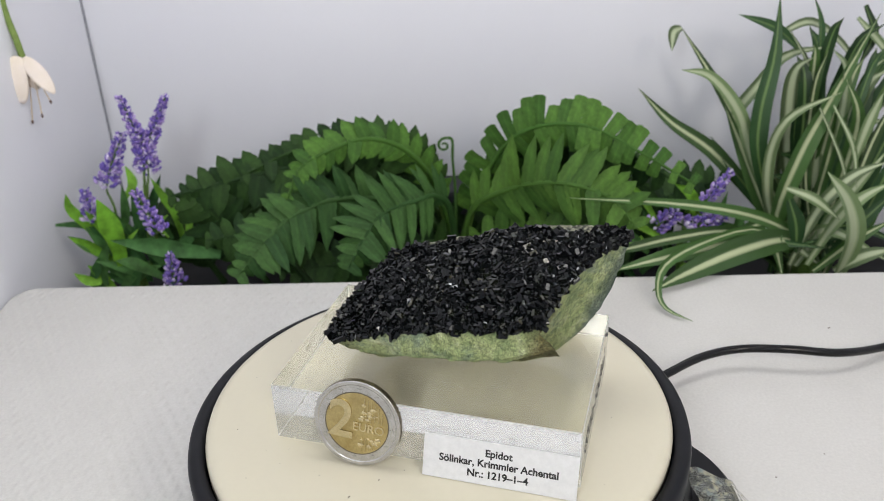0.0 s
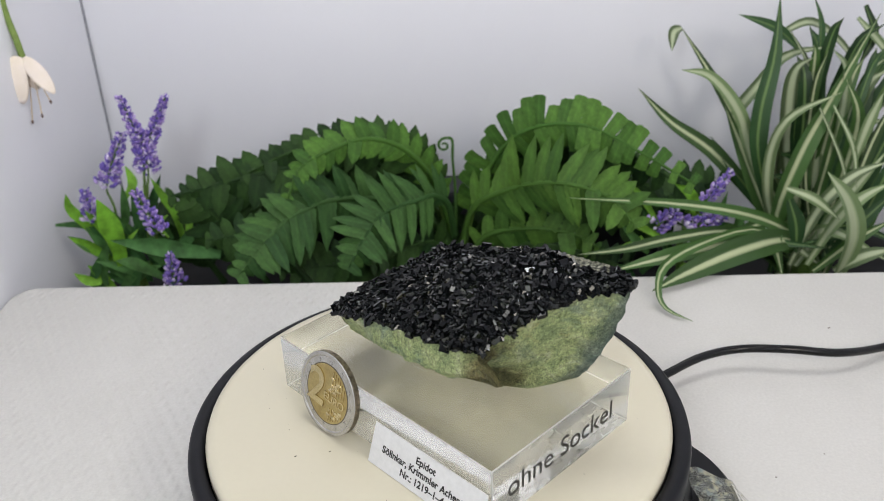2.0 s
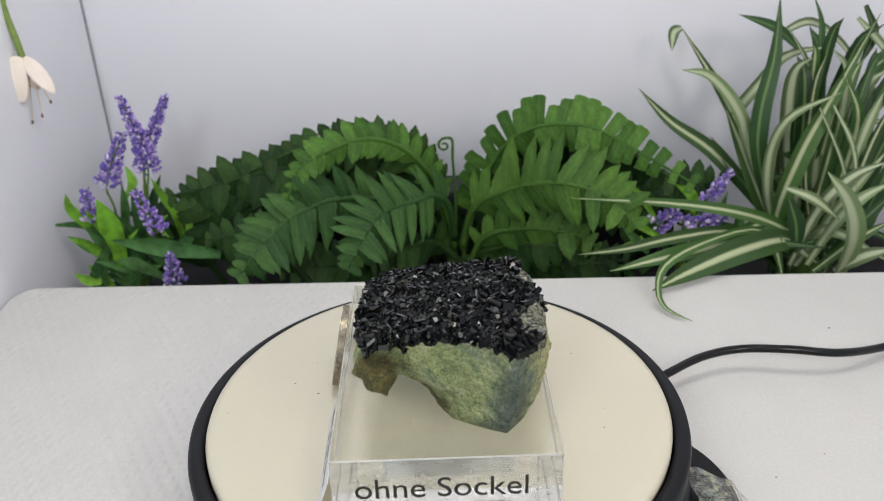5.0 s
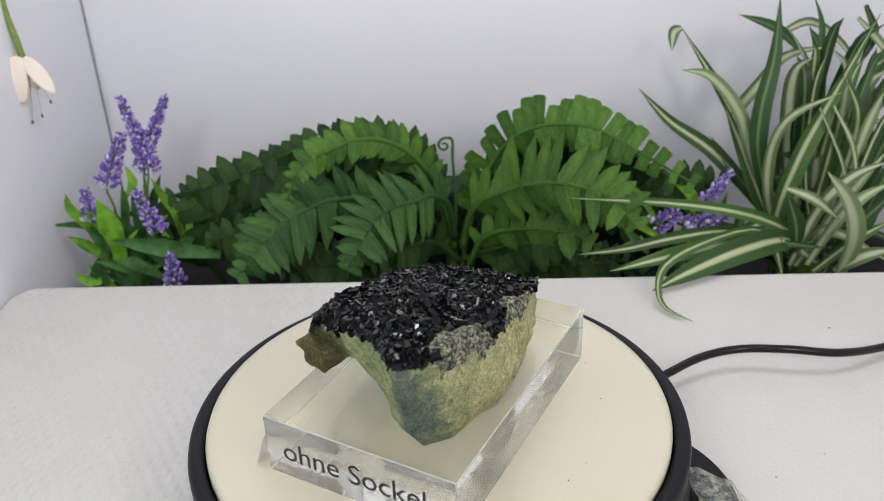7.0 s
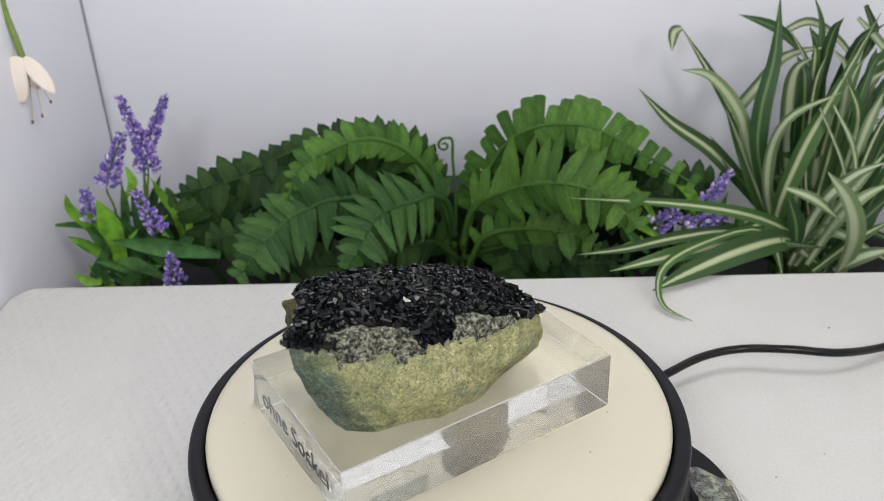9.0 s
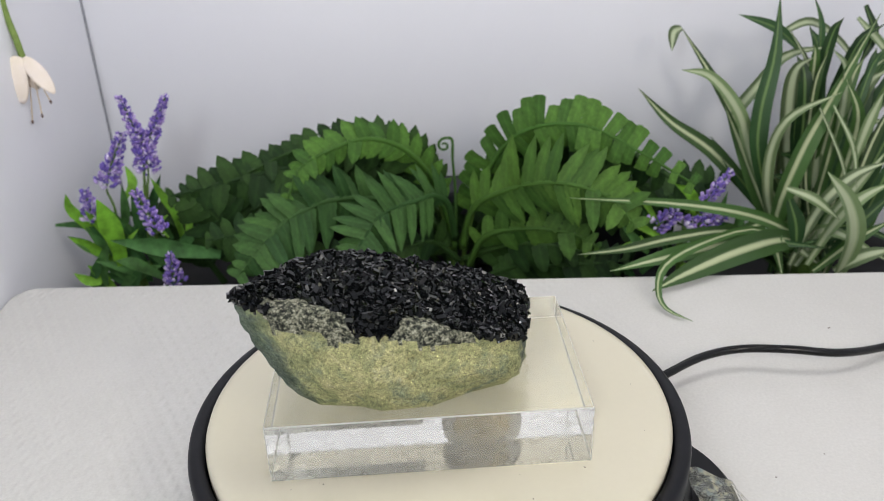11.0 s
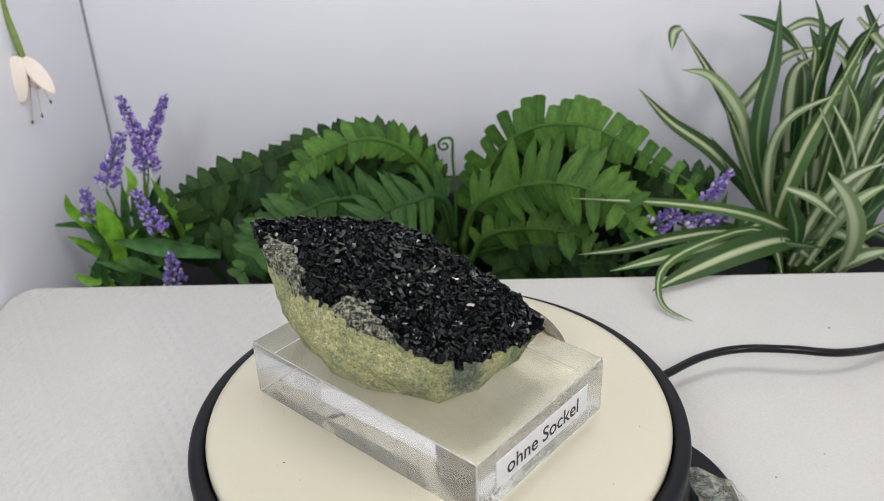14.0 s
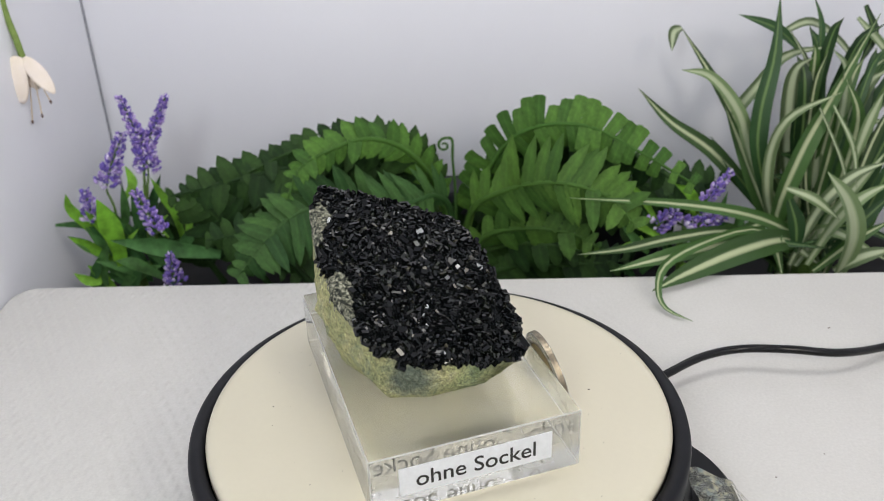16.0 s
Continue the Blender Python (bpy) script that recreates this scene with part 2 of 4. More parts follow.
def structure(name, bm, mat, label, category):
    ob = part(name, bm, mat)
    ob.matrix_basis = SET
    return tagged(ob, label, category, kind="structure")


structure("floor", box_bm((-0.232, -0.52, FLOOR - 0.02), (0.322, 0.31, FLOOR)), MAT_DARK, "dark lining on the bottom of the photo box", "floor")
structure("wall_north", box_bm((-0.232, 0.29, FLOOR), (0.322, 0.31, 0.45)), MAT_WALL, "matt white board behind the plants, faint shadows on it", "wall")
structure("wall_west", box_bm((-0.232, -0.52, FLOOR), (-0.212, 0.289, 0.45)), MAT_WALL, "matt white side board of the photo box", "wall")
structure("wall_east", box_bm((0.302, -0.52, FLOOR), (0.322, 0.289, 0.45)), MAT_WALL, "matt white side board of the photo box", "wall")
structure("wall_south", box_bm((-0.211, -0.52, FLOOR), (0.301, -0.50, 0.45)), MAT_WALL, "plain white board closing the photo box", "wall")
structure("ceiling", box_bm((-0.232, -0.52, 0.451), (0.322, 0.31, 0.47)), MAT_WALL, "plain white top of the photo box", "ceiling")
structure("corner_seam", box_bm((-0.2121, 0.2883, FLOOR), (-0.2111, 0.2895, 0.45)), plain("seam_grey", (0.30, 0.31, 0.35), 0.8), "thin grey seam where two white boards meet", "trim")


def table_bm():
    """The raised white stage: a slab with a rounded far edge and rounded corners, covered in paper."""
    bm = box_bm((-0.2105, -0.49, FLOOR + 0.001), (0.300, 0.1450, 0.0))
    tall = [e for e in bm.edges if abs(e.verts[0].co.z - e.verts[1].co.z) > 0.05 and e.verts[0].co.y > 0]
    bmesh.ops.bevel(bm, geom=tall, offset=0.012, segments=6, affect="EDGES", profile=0.5)
    rim = [e for e in bm.edges if all(v.co.z > -0.001 for v in e.verts)]
    bmesh.ops.bevel(bm, geom=rim, offset=0.0025, segments=4, affect="EDGES", profile=0.5)
    return bm


structure("table", table_bm(), MAT_PAPER, "stage covered with embossed white paper", "table")

# ---------------------------------------------------------------- turntable
AXIS = pose(0, 0, TOP)
turntable = thing("turntable", "round display turntable with black base and cream disc", "turntable")
part("base", lathe_bm([(0, 0.0005), (0.0805, 0.0005), (0.0815, 0.003), (0.080, 0.008), (0.0768, 0.022), (0.0770, 0.0255), (0.0762, 0.0259), (0.0762, 0.0265), (0.0771, 0.0270),
                       (0.0772, 0.0325), (0.0768, 0.0340), (0.0759, 0.0346), (0.0723, 0.0350), (0.0723, 0.031), (0, 0.031)], 160), MAT_BLACK, turntable, "glossy black plastic base ring", smooth=True)


def housing_bm():
    bm = lathe_bm([(0, 0.0005), (0.035, 0.0005), (0.036, 0.002), (0.0352, 0.008), (0.0335, 0.010), (0, 0.010)], 64)
    bmesh.ops.translate(bm, verts=bm.verts, vec=(0.0575, -0.014, 0))
    return bm


part("switch_housing", housing_bm(), MAT_BLACK, turntable, "black plastic housing at the foot of the base")
# the part that turns carries everything on it
disc = thing("turntable_disc", "cream plastic disc with dust specks, turning on the black base", "turntable disc", at=AXIS)
part("plate", lathe_bm([(0, 0), (0.0680, 0), (0.0700, -0.0003), (0.0710, -0.0010), (0.0715, -0.0022), (0.0715, -0.0060), (0, -0.0060)], 160), MAT_CREAM, disc, smooth=True)


def specks_bm():
    rnd = random.Random(7)
    bm = bmesh.new()
    spots = [(-25.3, -40.5, 0.9), (-17.4, -34.5, 0.8), (-26.7, 44.6, 0.6), (42.6, 22.1, 0.6), (30.0, 42.0, 0.7), (22.0, 46.5, 0.5), (-8.0, 50.0, 0.6), (52.0, -12.0, 0.5)]
    for _ in range(46):
        a, r = rnd.uniform(0, 6.28), 66 * math.sqrt(rnd.random())
        spots.append((r * math.cos(a), r * math.sin(a), rnd.choice((0.18, 0.22, 0.3, 0.42))))
    for x, y, s in spots:
        m = Matrix.Translation((x * MM, y * MM, s * 0.15 * MM)) @ pose(0, 0, 0, 0, 0, rnd.uniform(0, 360)) @ Matrix.Diagonal((s * MM, s * rnd.uniform(0.3, 0.7) * MM, s * 0.3 * MM, 1))
        vs = bmesh.ops.create_icosphere(bm, subdivisions=1, radius=0.5, matrix=m)["verts"]
        for v in vs:
            v.co += Vector((rnd.uniform(-1, 1), rnd.uniform(-1, 1), 0)) * s * 0.12 * MM
    return bm


tagged(part("dust", specks_bm(), MAT_SPECK, disc, "scattered dark crumbs"), kind="stuff")

# ---------------------------------------------------------------- acrylic block, in its own frame: x along the 90 mm side
BLOCK = pose(0.00383, 0.00089, 0, 0, 0, -17.908)
BH = 0.01904
block = thing("acrylic_block", "clear polished acrylic display block lying on the cream disc", "block", at=AXIS)


def block_bm():
    bm = box_bm((-0.045, -0.030, 0.00015), (0.045, 0.030, BH), 0.0003, 1)
    for f in bm.faces:
        f.normal_update()
        f.material_index = 1 if f.calc_area() < 0.0001 else 2 if abs(f.normal.z) < 0.5 else 0
    return bm


body = part("body", block_bm(), [MAT_ACRYLIC, whitened_edge(), MAT_SIDES], block)
body.matrix_basis = BLOCK
body.visible_shadow = False        # clear acrylic lets the light through


def scratches_bm():
    """Fine pale scratches on the polished top."""
    rnd = random.Random(31)
    bm = bmesh.new()
    for _ in range(42):
        x, y, a, bend = rnd.uniform(-0.025, 0.035), rnd.uniform(-0.026, -0.008), rnd.uniform(0, 3.1), rnd.uniform(-90, 90)
        pts, step = [], rnd.uniform(0.0004, 0.0011)
        for k in range(7):
            pts.append((x, y))
            x, y, a = x + step * math.cos(a), y + step * 0.6 * math.sin(a), a + bend * step
        w = 0.000028
        rows = [(bm.verts.new((px, py - w, BH + 0.00002)), bm.verts.new((px, py + w, BH + 0.00002))) for px, py in pts]
        for (p, q), (r, u) in zip(rows, rows[1:]):
            bm.faces.new((p, r, u, q))
    return bm


scratches = tagged(part("scratches", scratches_bm(), plain("scratch_white", (0.75, 0.75, 0.72), 0.6), block, "fine pale scratches"), kind="stuff")
scratches.matrix_basis = BLOCK
east = BLOCK @ Matrix.Translation((0.04512, 0, 0)) @ pose(0, 0, 0, 90, 0, 90)
west = BLOCK @ Matrix.Translation((-0.04512, 0, 0)) @ pose(0, 0, 0, 90, 0, -90)
part("inscription", lettering("ohne Sockel", 0.0093, 0.00002, east @ Matrix.Translation((-0.0013, 0.0092, 0)), MAT_INK), None, block, "black printed words on the clear side")
sticker = part("sticker", box_bm((-0.0222, 0.0056, -0.0001), (0.0212, 0.0145, 0.0001)), MAT_STICKER, block, "white paper label with black words")
sticker.matrix_basis = west
part("sticker_text", lettering("ohne Sockel", 0.0070, 0.00002, west @ Matrix.Translation((-0.0005, 0.0098, 0.00016)), MAT_INK, thicken=0.00006), None, block, "black printed words")

# ---------------------------------------------------------------- name card leaning on the block
card = thing("name_card", "small white printed card leaning against the acrylic block", "card", at=AXIS)
LEAN = BLOCK @ Matrix.Translation((0.0232, -0.0350, 0.0002)) @ pose(0, 0, 0, 90 - 20, 0, 0)
sheet = part("sheet", box_bm((-0.0215, 0, -0.00012), (0.0215, 0.0123, 0.00012)), MAT_CARD, card)
sheet.matrix_basis = LEAN
for line, up, size in (("Epidot", 0.0090, 0.0029), ("Söllnkar, Krimmler Achental", 0.0060, 0.0029), ("Nr.: 1219–1–4", 0.0029, 0.0029)):
    part("printed_line", lettering(line, size, 0.00001, LEAN @ Matrix.Translation((-0.0003, up, 0.00014)), MAT_INK, thicken=0.00009), None, card, "black printed line of text")

# ---------------------------------------------------------------- coin
coin = thing("coin", "bimetal coin with silver ring and golden centre, leaning on the block", "coin", at=AXIS)
TILT = 12.0
COIN = BLOCK @ Matrix.Translation((-0.0174, -0.03258, 0.01284)) @ pose(0, 0, 0, 90 - TILT, 0, 0) @ pose(0, 0, 0, 0, 0, -4)
R = 0.012875


def coin_part(name, bm, mat, label="", smooth=False):
    ob = part(name, bm, mat, coin, label, smooth)
    ob.matrix_basis = COIN
    return ob


def flat_ring(r0, r1, z0, z1, n=96):
    return lathe_bm([(r0, z0), (r1, z0), (r1, z1), (r0, z1), (r0, z0)], n)


coin_part("outer_ring", lathe_bm([(0.0094, -0.00085), (0.0115, -0.00085), (0.0118, -0.00108), (0.0126, -0.0011), (R, -0.0009), (R, 0.0009), (0.0126, 0.0011), (0.0118, 0.00108), (0.0115, 0.00085), (0.0094, 0.00085)], 128), MAT_SILVER, "silver-coloured outer ring")
coin_part("milled_edge", lathe_bm([(R - 0.0003, -0.00087), (R + 0.00003, -0.00085), (R + 0.00003, 0.00085), (R - 0.0003, 0.00087)], 128),
          plain("tarnished_nickel", (0.27, 0.23, 0.17), 0.4, 0.5, 1.0, 0.5, 900), "tarnished brownish milled edge")
coin_part("core", lathe_bm([(0, -0.0009), (0.0093, -0.0009), (0.0094, -0.0008), (0.0094, 0.0008), (0.0093, 0.0009), (0, 0.0009)], 96), MAT_BRASS, "golden brass centre")
coin_part("groove", flat_ring(0.00925, 0.00955, -0.00093, 0.00093), plain("dark_groove", (0.10, 0.08, 0.05), 0.5), "dark line between ring and centre")
coin_part("numeral", lettering("2", 0.0160, 0.00042, Matrix.Translation((-0.0046, 0.0002, 0.00092)), MAT_BRIGHT, thicken=0.00025), None, "raised numeral")
coin_part("currency_word", lettering("EURO", 0.0036, 0.0003, Matrix.Translation((0.0036, -0.0008, 0.00095)), MAT_BRIGHT, thicken=0.00006), None, "raised word")


def relief_bm():
    rnd = random.Random(5)
    bm = bmesh.new()
    for k in range(6):
        x = 0.0015 + 0.0011 * k
        top, low = math.sqrt(max(0.0086 ** 2 - x * x, 1e-9)), 0.0012
        for y0, y1 in ((low, top * 0.97), (-top * 0.97, -0.0038)):
            if y1 - y0 > 0.0008:
                box_bm((x - 0.00009 + 0.0004, y0, 0.0008), (x + 0.00009 + 0.0004, y1, 0.00115), bm=bm)
    for _ in range(26):
        x, y = rnd.uniform(0.0005, 0.0065), rnd.choice((rnd.uniform(0.0015, 0.006), rnd.uniform(-0.0065, -0.0038)))
        s = rnd.uniform(0.0004, 0.0011)
        bmesh.ops.create_icosphere(bm, subdivisions=1, radius=1, matrix=Matrix.Translation((x, y, 0.0009)) @ Matrix.Diagonal((s, s * rnd.uniform(0.5, 1), 0.00034, 1)))
    return bm


coin_part("map_relief", relief_bm(), MAT_BRIGHT, "raised map and lines")
for k in range(12):
    a = 2 * math.pi * k / 12

    def star():
        bm = bmesh.new()
        vs = [bm.verts.new((0.00075 * (1 if j % 2 == 0 else 0.42) * math.sin(j * math.pi / 5), 0.00075 * (1 if j % 2 == 0 else 0.42) * math.cos(j * math.pi / 5), 0)) for j in range(10)]
        f = bm.faces.new(vs)
        top = bmesh.ops.extrude_face_region(bm, geom=[f])["geom"]
        for v in top:
            if isinstance(v, bmesh.types.BMVert):
                v.co.z += 0.00012
        return bm

    s = coin_part("star", star(), MAT_SILVER)
    s.matrix_basis = COIN @ Matrix.Translation((0.01045 * math.sin(a), 0.01045 * math.cos(a), 0.00082))

# ---------------------------------------------------------------- the mineral specimen (millimetres, seen from the turntable's axis)
specimen = thing("mineral_specimen", "green rock slab with a crust of glossy black crystals", "mineral", at=AXIS)
RIM = [(57.5, 3.2, 54.5), (47.5, 13.6, 52), (36, 18.5, 48.5), (26.5, 21.5, 46), (12, 25.5, 44), (-2.2, 27.8, 41.5), (-12.5, 28.5, 38), (-20.5, 18, 33.5), (-28.5, 3, 31.5),
       (-31, -7, 31), (-24, -13, 33), (-9, -18, 38), (5, -22.5, 41), (20.5, -27, 43.5), (28.5, -28, 43.8), (31, -21.8, 45.8), (38.5, -13, 51), (47, -4.5, 53.6)]
WAIST = [(50.5, 3, 30), (44, 14, 31), (34, 20.5, 32), (26.4, 24.8, 31), (11.7, 28.1, 30), (-2, 29, 30), (-14, 28.2, 24), (-21, 17.5, 23.2), (-27, 3, 24),
         (-28, -6, 27), (-21.5, -12.5, 28), (-7.5, -19.5, 31), (5, -24.5, 32), (20, -27.5, 33.5), (26, -25.5, 36), (26.5, -18.3, 35), (34.8, -9.5, 32), (42, -2.8, 33)]
FOOT = [(43.5, 5), (39, 12), (29, 17), (24, 21.5), (11, 25), (-0.4, 23.5), (-11, 23.5), (-17.5, 15), (-21, 3), (-16, -2.7), (-3.7, -2), (1.5, -3), (5, -4), (10.5, -6.5), (15, -6.5), (19, -7), (25, -8), (32.5, -6.2), (37.5, -1.6)]
STEPS = 13


def crown_height(x, y):
    return 42.6 + 0.33 * x - 0.0022 * x * x - 0.0045 * (y - 5) ** 2


def ring_of(corners):
    n = len(corners)
    return [Vector(corners[k]).lerp(Vector(corners[(k + 1) % n]), s / STEPS) for k in range(n) for s in range(STEPS)]


def specimen_rows():
    """Rings of points from the middle of the crown over the rim down to the foot."""
    rim, waist, foot = ring_of(RIM), ring_of(WAIST), ring_of([(x, y, BH / MM + 0.1) for x, y in FOOT])
    centre = Vector((11, 2))
    rows = []
    for k in range(1, 25):
        s = (k / 24) ** 0.8
        row = []
        for p in rim:
            q = centre.lerp(p.xy, s)
            d = (p.xy - q).length
            h = min(crown_height(q.x, q.y), p.z + 1.0 * d)
            row.append(Vector((q.x, q.y, p.z + (h - p.z) * min(1.0, d / 1.5))))
        rows.append(row)
    for k in range(1, 12):
        rows.append([a.lerp(b, k / 11) + Vector((a.x - 11, a.y - 2, 0)).normalized() * 0.5 * math.sin(math.pi * k / 11) for a, b in zip(rim, waist)])
    for k in range(1, 13):
        rows.append([a.lerp(b, k / 12) for a, b in zip(waist, foot)])
    return rows


def roughened(p, keep=1.0):
    a = noise.noise_vector(p * 0.09) * 0.9 + noise.noise_vector(p * 0.31 + Vector((9, 2, 4))) * 0.6 + noise.noise_vector(p * 0.9) * 0.32 + noise.noise_vector(p * 2.1) * 0.2
    # sharp ridges and blocky fracture steps
    ridge = (abs(noise.noise(p * 0.17 + Vector((4, 8, 1)))) - 0.2) * 2.2 + (abs(noise.noise(p * 0.42)) - 0.2) * 1.0
    a += Vector((p.x - 11, p.y - 2, 0)).normalized() * ridge * min(1.0, 0.4 + 0.03 * abs(p.y - 2))
    c = noise.cell_vector(p * 0.16 + noise.noise_vector(p * 0.2) * 0.8)
    a += (c - Vector((0.5, 0.5, 0.5))) * 0.6
    return p + a * keep


def specimen_bm():
    rows = specimen_rows()
    bm = bmesh.new()
    n = len(rows[0])
    tops = 24
    grid = []
    for r, row in enumerate(rows):
        keep = 1.0 if r < tops - 2 else 0.7 if r < len(rows) - 3 else 0.25 * (len(rows) - 1 - r)
        line = []
        for p in row:
            q = roughened(p, keep)
            q.z = max(q.z, BH / MM + 0.06)
            line.append(bm.verts.new(q * MM))
        grid.append(line)
    mid = bm.verts.new(Vector((11, 2, crown_height(11, 2))) * MM)
    low = bm.verts.new(Vector((12, 8, BH / MM + 0.06)) * MM)
    for k in range(n):
        bm.faces.new((mid, grid[0][k], grid[0][(k + 1) % n])).material_index = 1
        bm.faces.new((low, grid[-1][(k + 1) % n], grid[-1][k]))
    for r, (a, b) in enumerate(zip(grid, grid[1:])):
        for k in range(n):
            f = bm.faces.new((a[k], b[k], b[(k + 1) % n], a[(k + 1) % n]))
            c = f.calc_center_median() / MM
            wob = noise.noise(c * 0.16) * 2.5 + noise.noise(c * 0.5) * 1.5
            corner = k / STEPS
            # the crust ends at the rim; grey grit breaks through in two patches on the steep flank
            if r < tops - 0.4 + wob * 0.4:
                f.material_index = 1
            bare = max(1 - abs(c.x - 40) / 13, 1 - abs(c.x - 10) / 12) + wob * 0.10
            if c.y > 4 and corner < 6.5 and bare > 0.12 and tops - 2 - 7.0 * bare + wob * 0.6 < r < tops + 1.2 + wob * 0.5:
                f.material_index = 2
    # the wedge that hangs below the lip beside the thick end
    wedge = bmesh.new()
    for p in ((27, -27.5, 42), (29.8, -31.5, 39.5), (32.8, -28.5, 35), (32.6, -24.3, 31.6), (26, -18.5, 33), (15, -28, 34), (13, -25, 41), (20, -19, 40), (17, -23, 32.5)):
        wedge.verts.new(p)
    bmesh.ops.convex_hull(wedge, input=wedge.verts)
    bmesh.ops.subdivide_edges(wedge, edges=wedge.edges, cuts=7, use_grid_fill=True)
    bmesh.ops.triangulate(wedge, faces=wedge.faces)
    chip = {v: bm.verts.new(roughened(v.co, 0.55) * MM) for v in wedge.verts if v.link_faces}
    for f in wedge.faces:
        bm.faces.new([chip[v] for v in f.verts])
    wedge.free()
    bmesh.ops.recalc_face_normals(bm, faces=bm.faces)
    return bm


rock = part("rock", specimen_bm(), [MAT_ROCK, MAT_CRUST, MAT_GREY], specimen, "yellow-green rough fractured rock")


def crystal_shape(length, width, thick, tip):
    """A blocky prism with two cut edges and a slanted end."""
    w, t, l = width / 2, thick / 2, length
    base = [(-w, -t), (w * 0.8, -t), (w, -t * 0.6), (w, t), (-w * 0.8, t), (-w, t * 0.6)]
    verts = [(x, y, 0) for x, y in base] + [(x * 0.98, y * 0.98, l * (1 - tip * (0.5 + x / width))) for x, y in base]
    faces = [tuple(range(5, -1, -1)), tuple(range(6, 12))] + [(k, (k + 1) % 6, 6 + (k + 1) % 6, 6 + k) for k in range(6)]
    return verts, faces


def crystal_spots(count, seed):
    """Places on the crust with an outward normal, spread by area."""
    rnd = random.Random(seed)
    me = rock.data
    faces = [f for f in me.polygons if f.material_index == 1]
    heap = np.cumsum([f.area for f in faces])
    for _ in range(count):
        f = faces[int(np.searchsorted(heap, rnd.random() * heap[-1]))]
        vs = [me.vertices[v].co for v in f.vertices]
        ws = [rnd.random() + 0.05 for _ in vs]
        yield rnd, sum((v * w for v, w in zip(vs, ws)), Vector()) / sum(ws), f.normal


def crystal_pose(rnd, place, normal, sink):
    lean = (normal + Vector((rnd.gauss(0, 1), rnd.gauss(0, 1), rnd.gauss(0, 1))) * rnd.choice((0.4, 1.2, 2.2))).normalized()
    if lean.dot(normal) < 0.18:
        lean = (lean + normal * 0.5).normalized()
    return Matrix.Translation(place - lean * sink) @ lean.to_track_quat("Z", "Y").to_matrix().to_4x4() @ pose(0, 0, 0, 0, 0, rnd.uniform(0, 360))


def crystal_crust():
    verts, faces = [], []
    for rnd, place, normal in crystal_spots(13500, 11):
        s = rnd.choice((0.42, 0.5, 0.6, 0.75, 0.95, 1.35))
        vs, fs = crystal_shape(rnd.uniform(1.0, 2.0) * s * MM, rnd.uniform(0.8, 2.2) * s * MM, rnd.uniform(0.35, 1.0) * s * MM, rnd.uniform(0, 0.5))
        m = crystal_pose(rnd, place, normal, 0.75 * MM)
        k = len(verts)
        verts += [m @ Vector(v) for v in vs]
        faces += [tuple(k + i for i in f) for f in fs]
    me = bpy.data.meshes.new("crystal_crust")
    me.from_pydata(verts, [], faces)
    me.materials.append(MAT_CRYSTAL)
    return me


tagged(part("crystal_crust", crystal_crust(), None, specimen, "dense glossy black small crystals"), kind="stuff")
SHAPES = []
for length, width, thick, tip in ((2.8, 1.5, 1.0, 0.2), (2.4, 1.9, 1.1, 0.05), (3.2, 1.3, 0.9, 0.4), (2.3, 1.5, 1.3, 0.3), (2.8, 2.2, 1.1, 0.1)):
    me = bpy.data.meshes.new("crystal")
    vs, fs = crystal_shape(length * MM, width * MM, thick * MM, tip)
    me.from_pydata(vs, [], fs)
    me.materials.append(MAT_CRYSTAL)
    SHAPES.append(me)
for rnd, place, normal in crystal_spots(295, 23):
    ob = part("crystal", rnd.choice(SHAPES), None, specimen)
    ob.matrix_basis = crystal_pose(rnd, place, normal, 1.2 * MM) @ Matrix.Scale(rnd.choice((0.8, 1.0, 1.0, 1.3)), 4)

# ---------------------------------------------------------------- artificial plants behind the stage (millimetres)


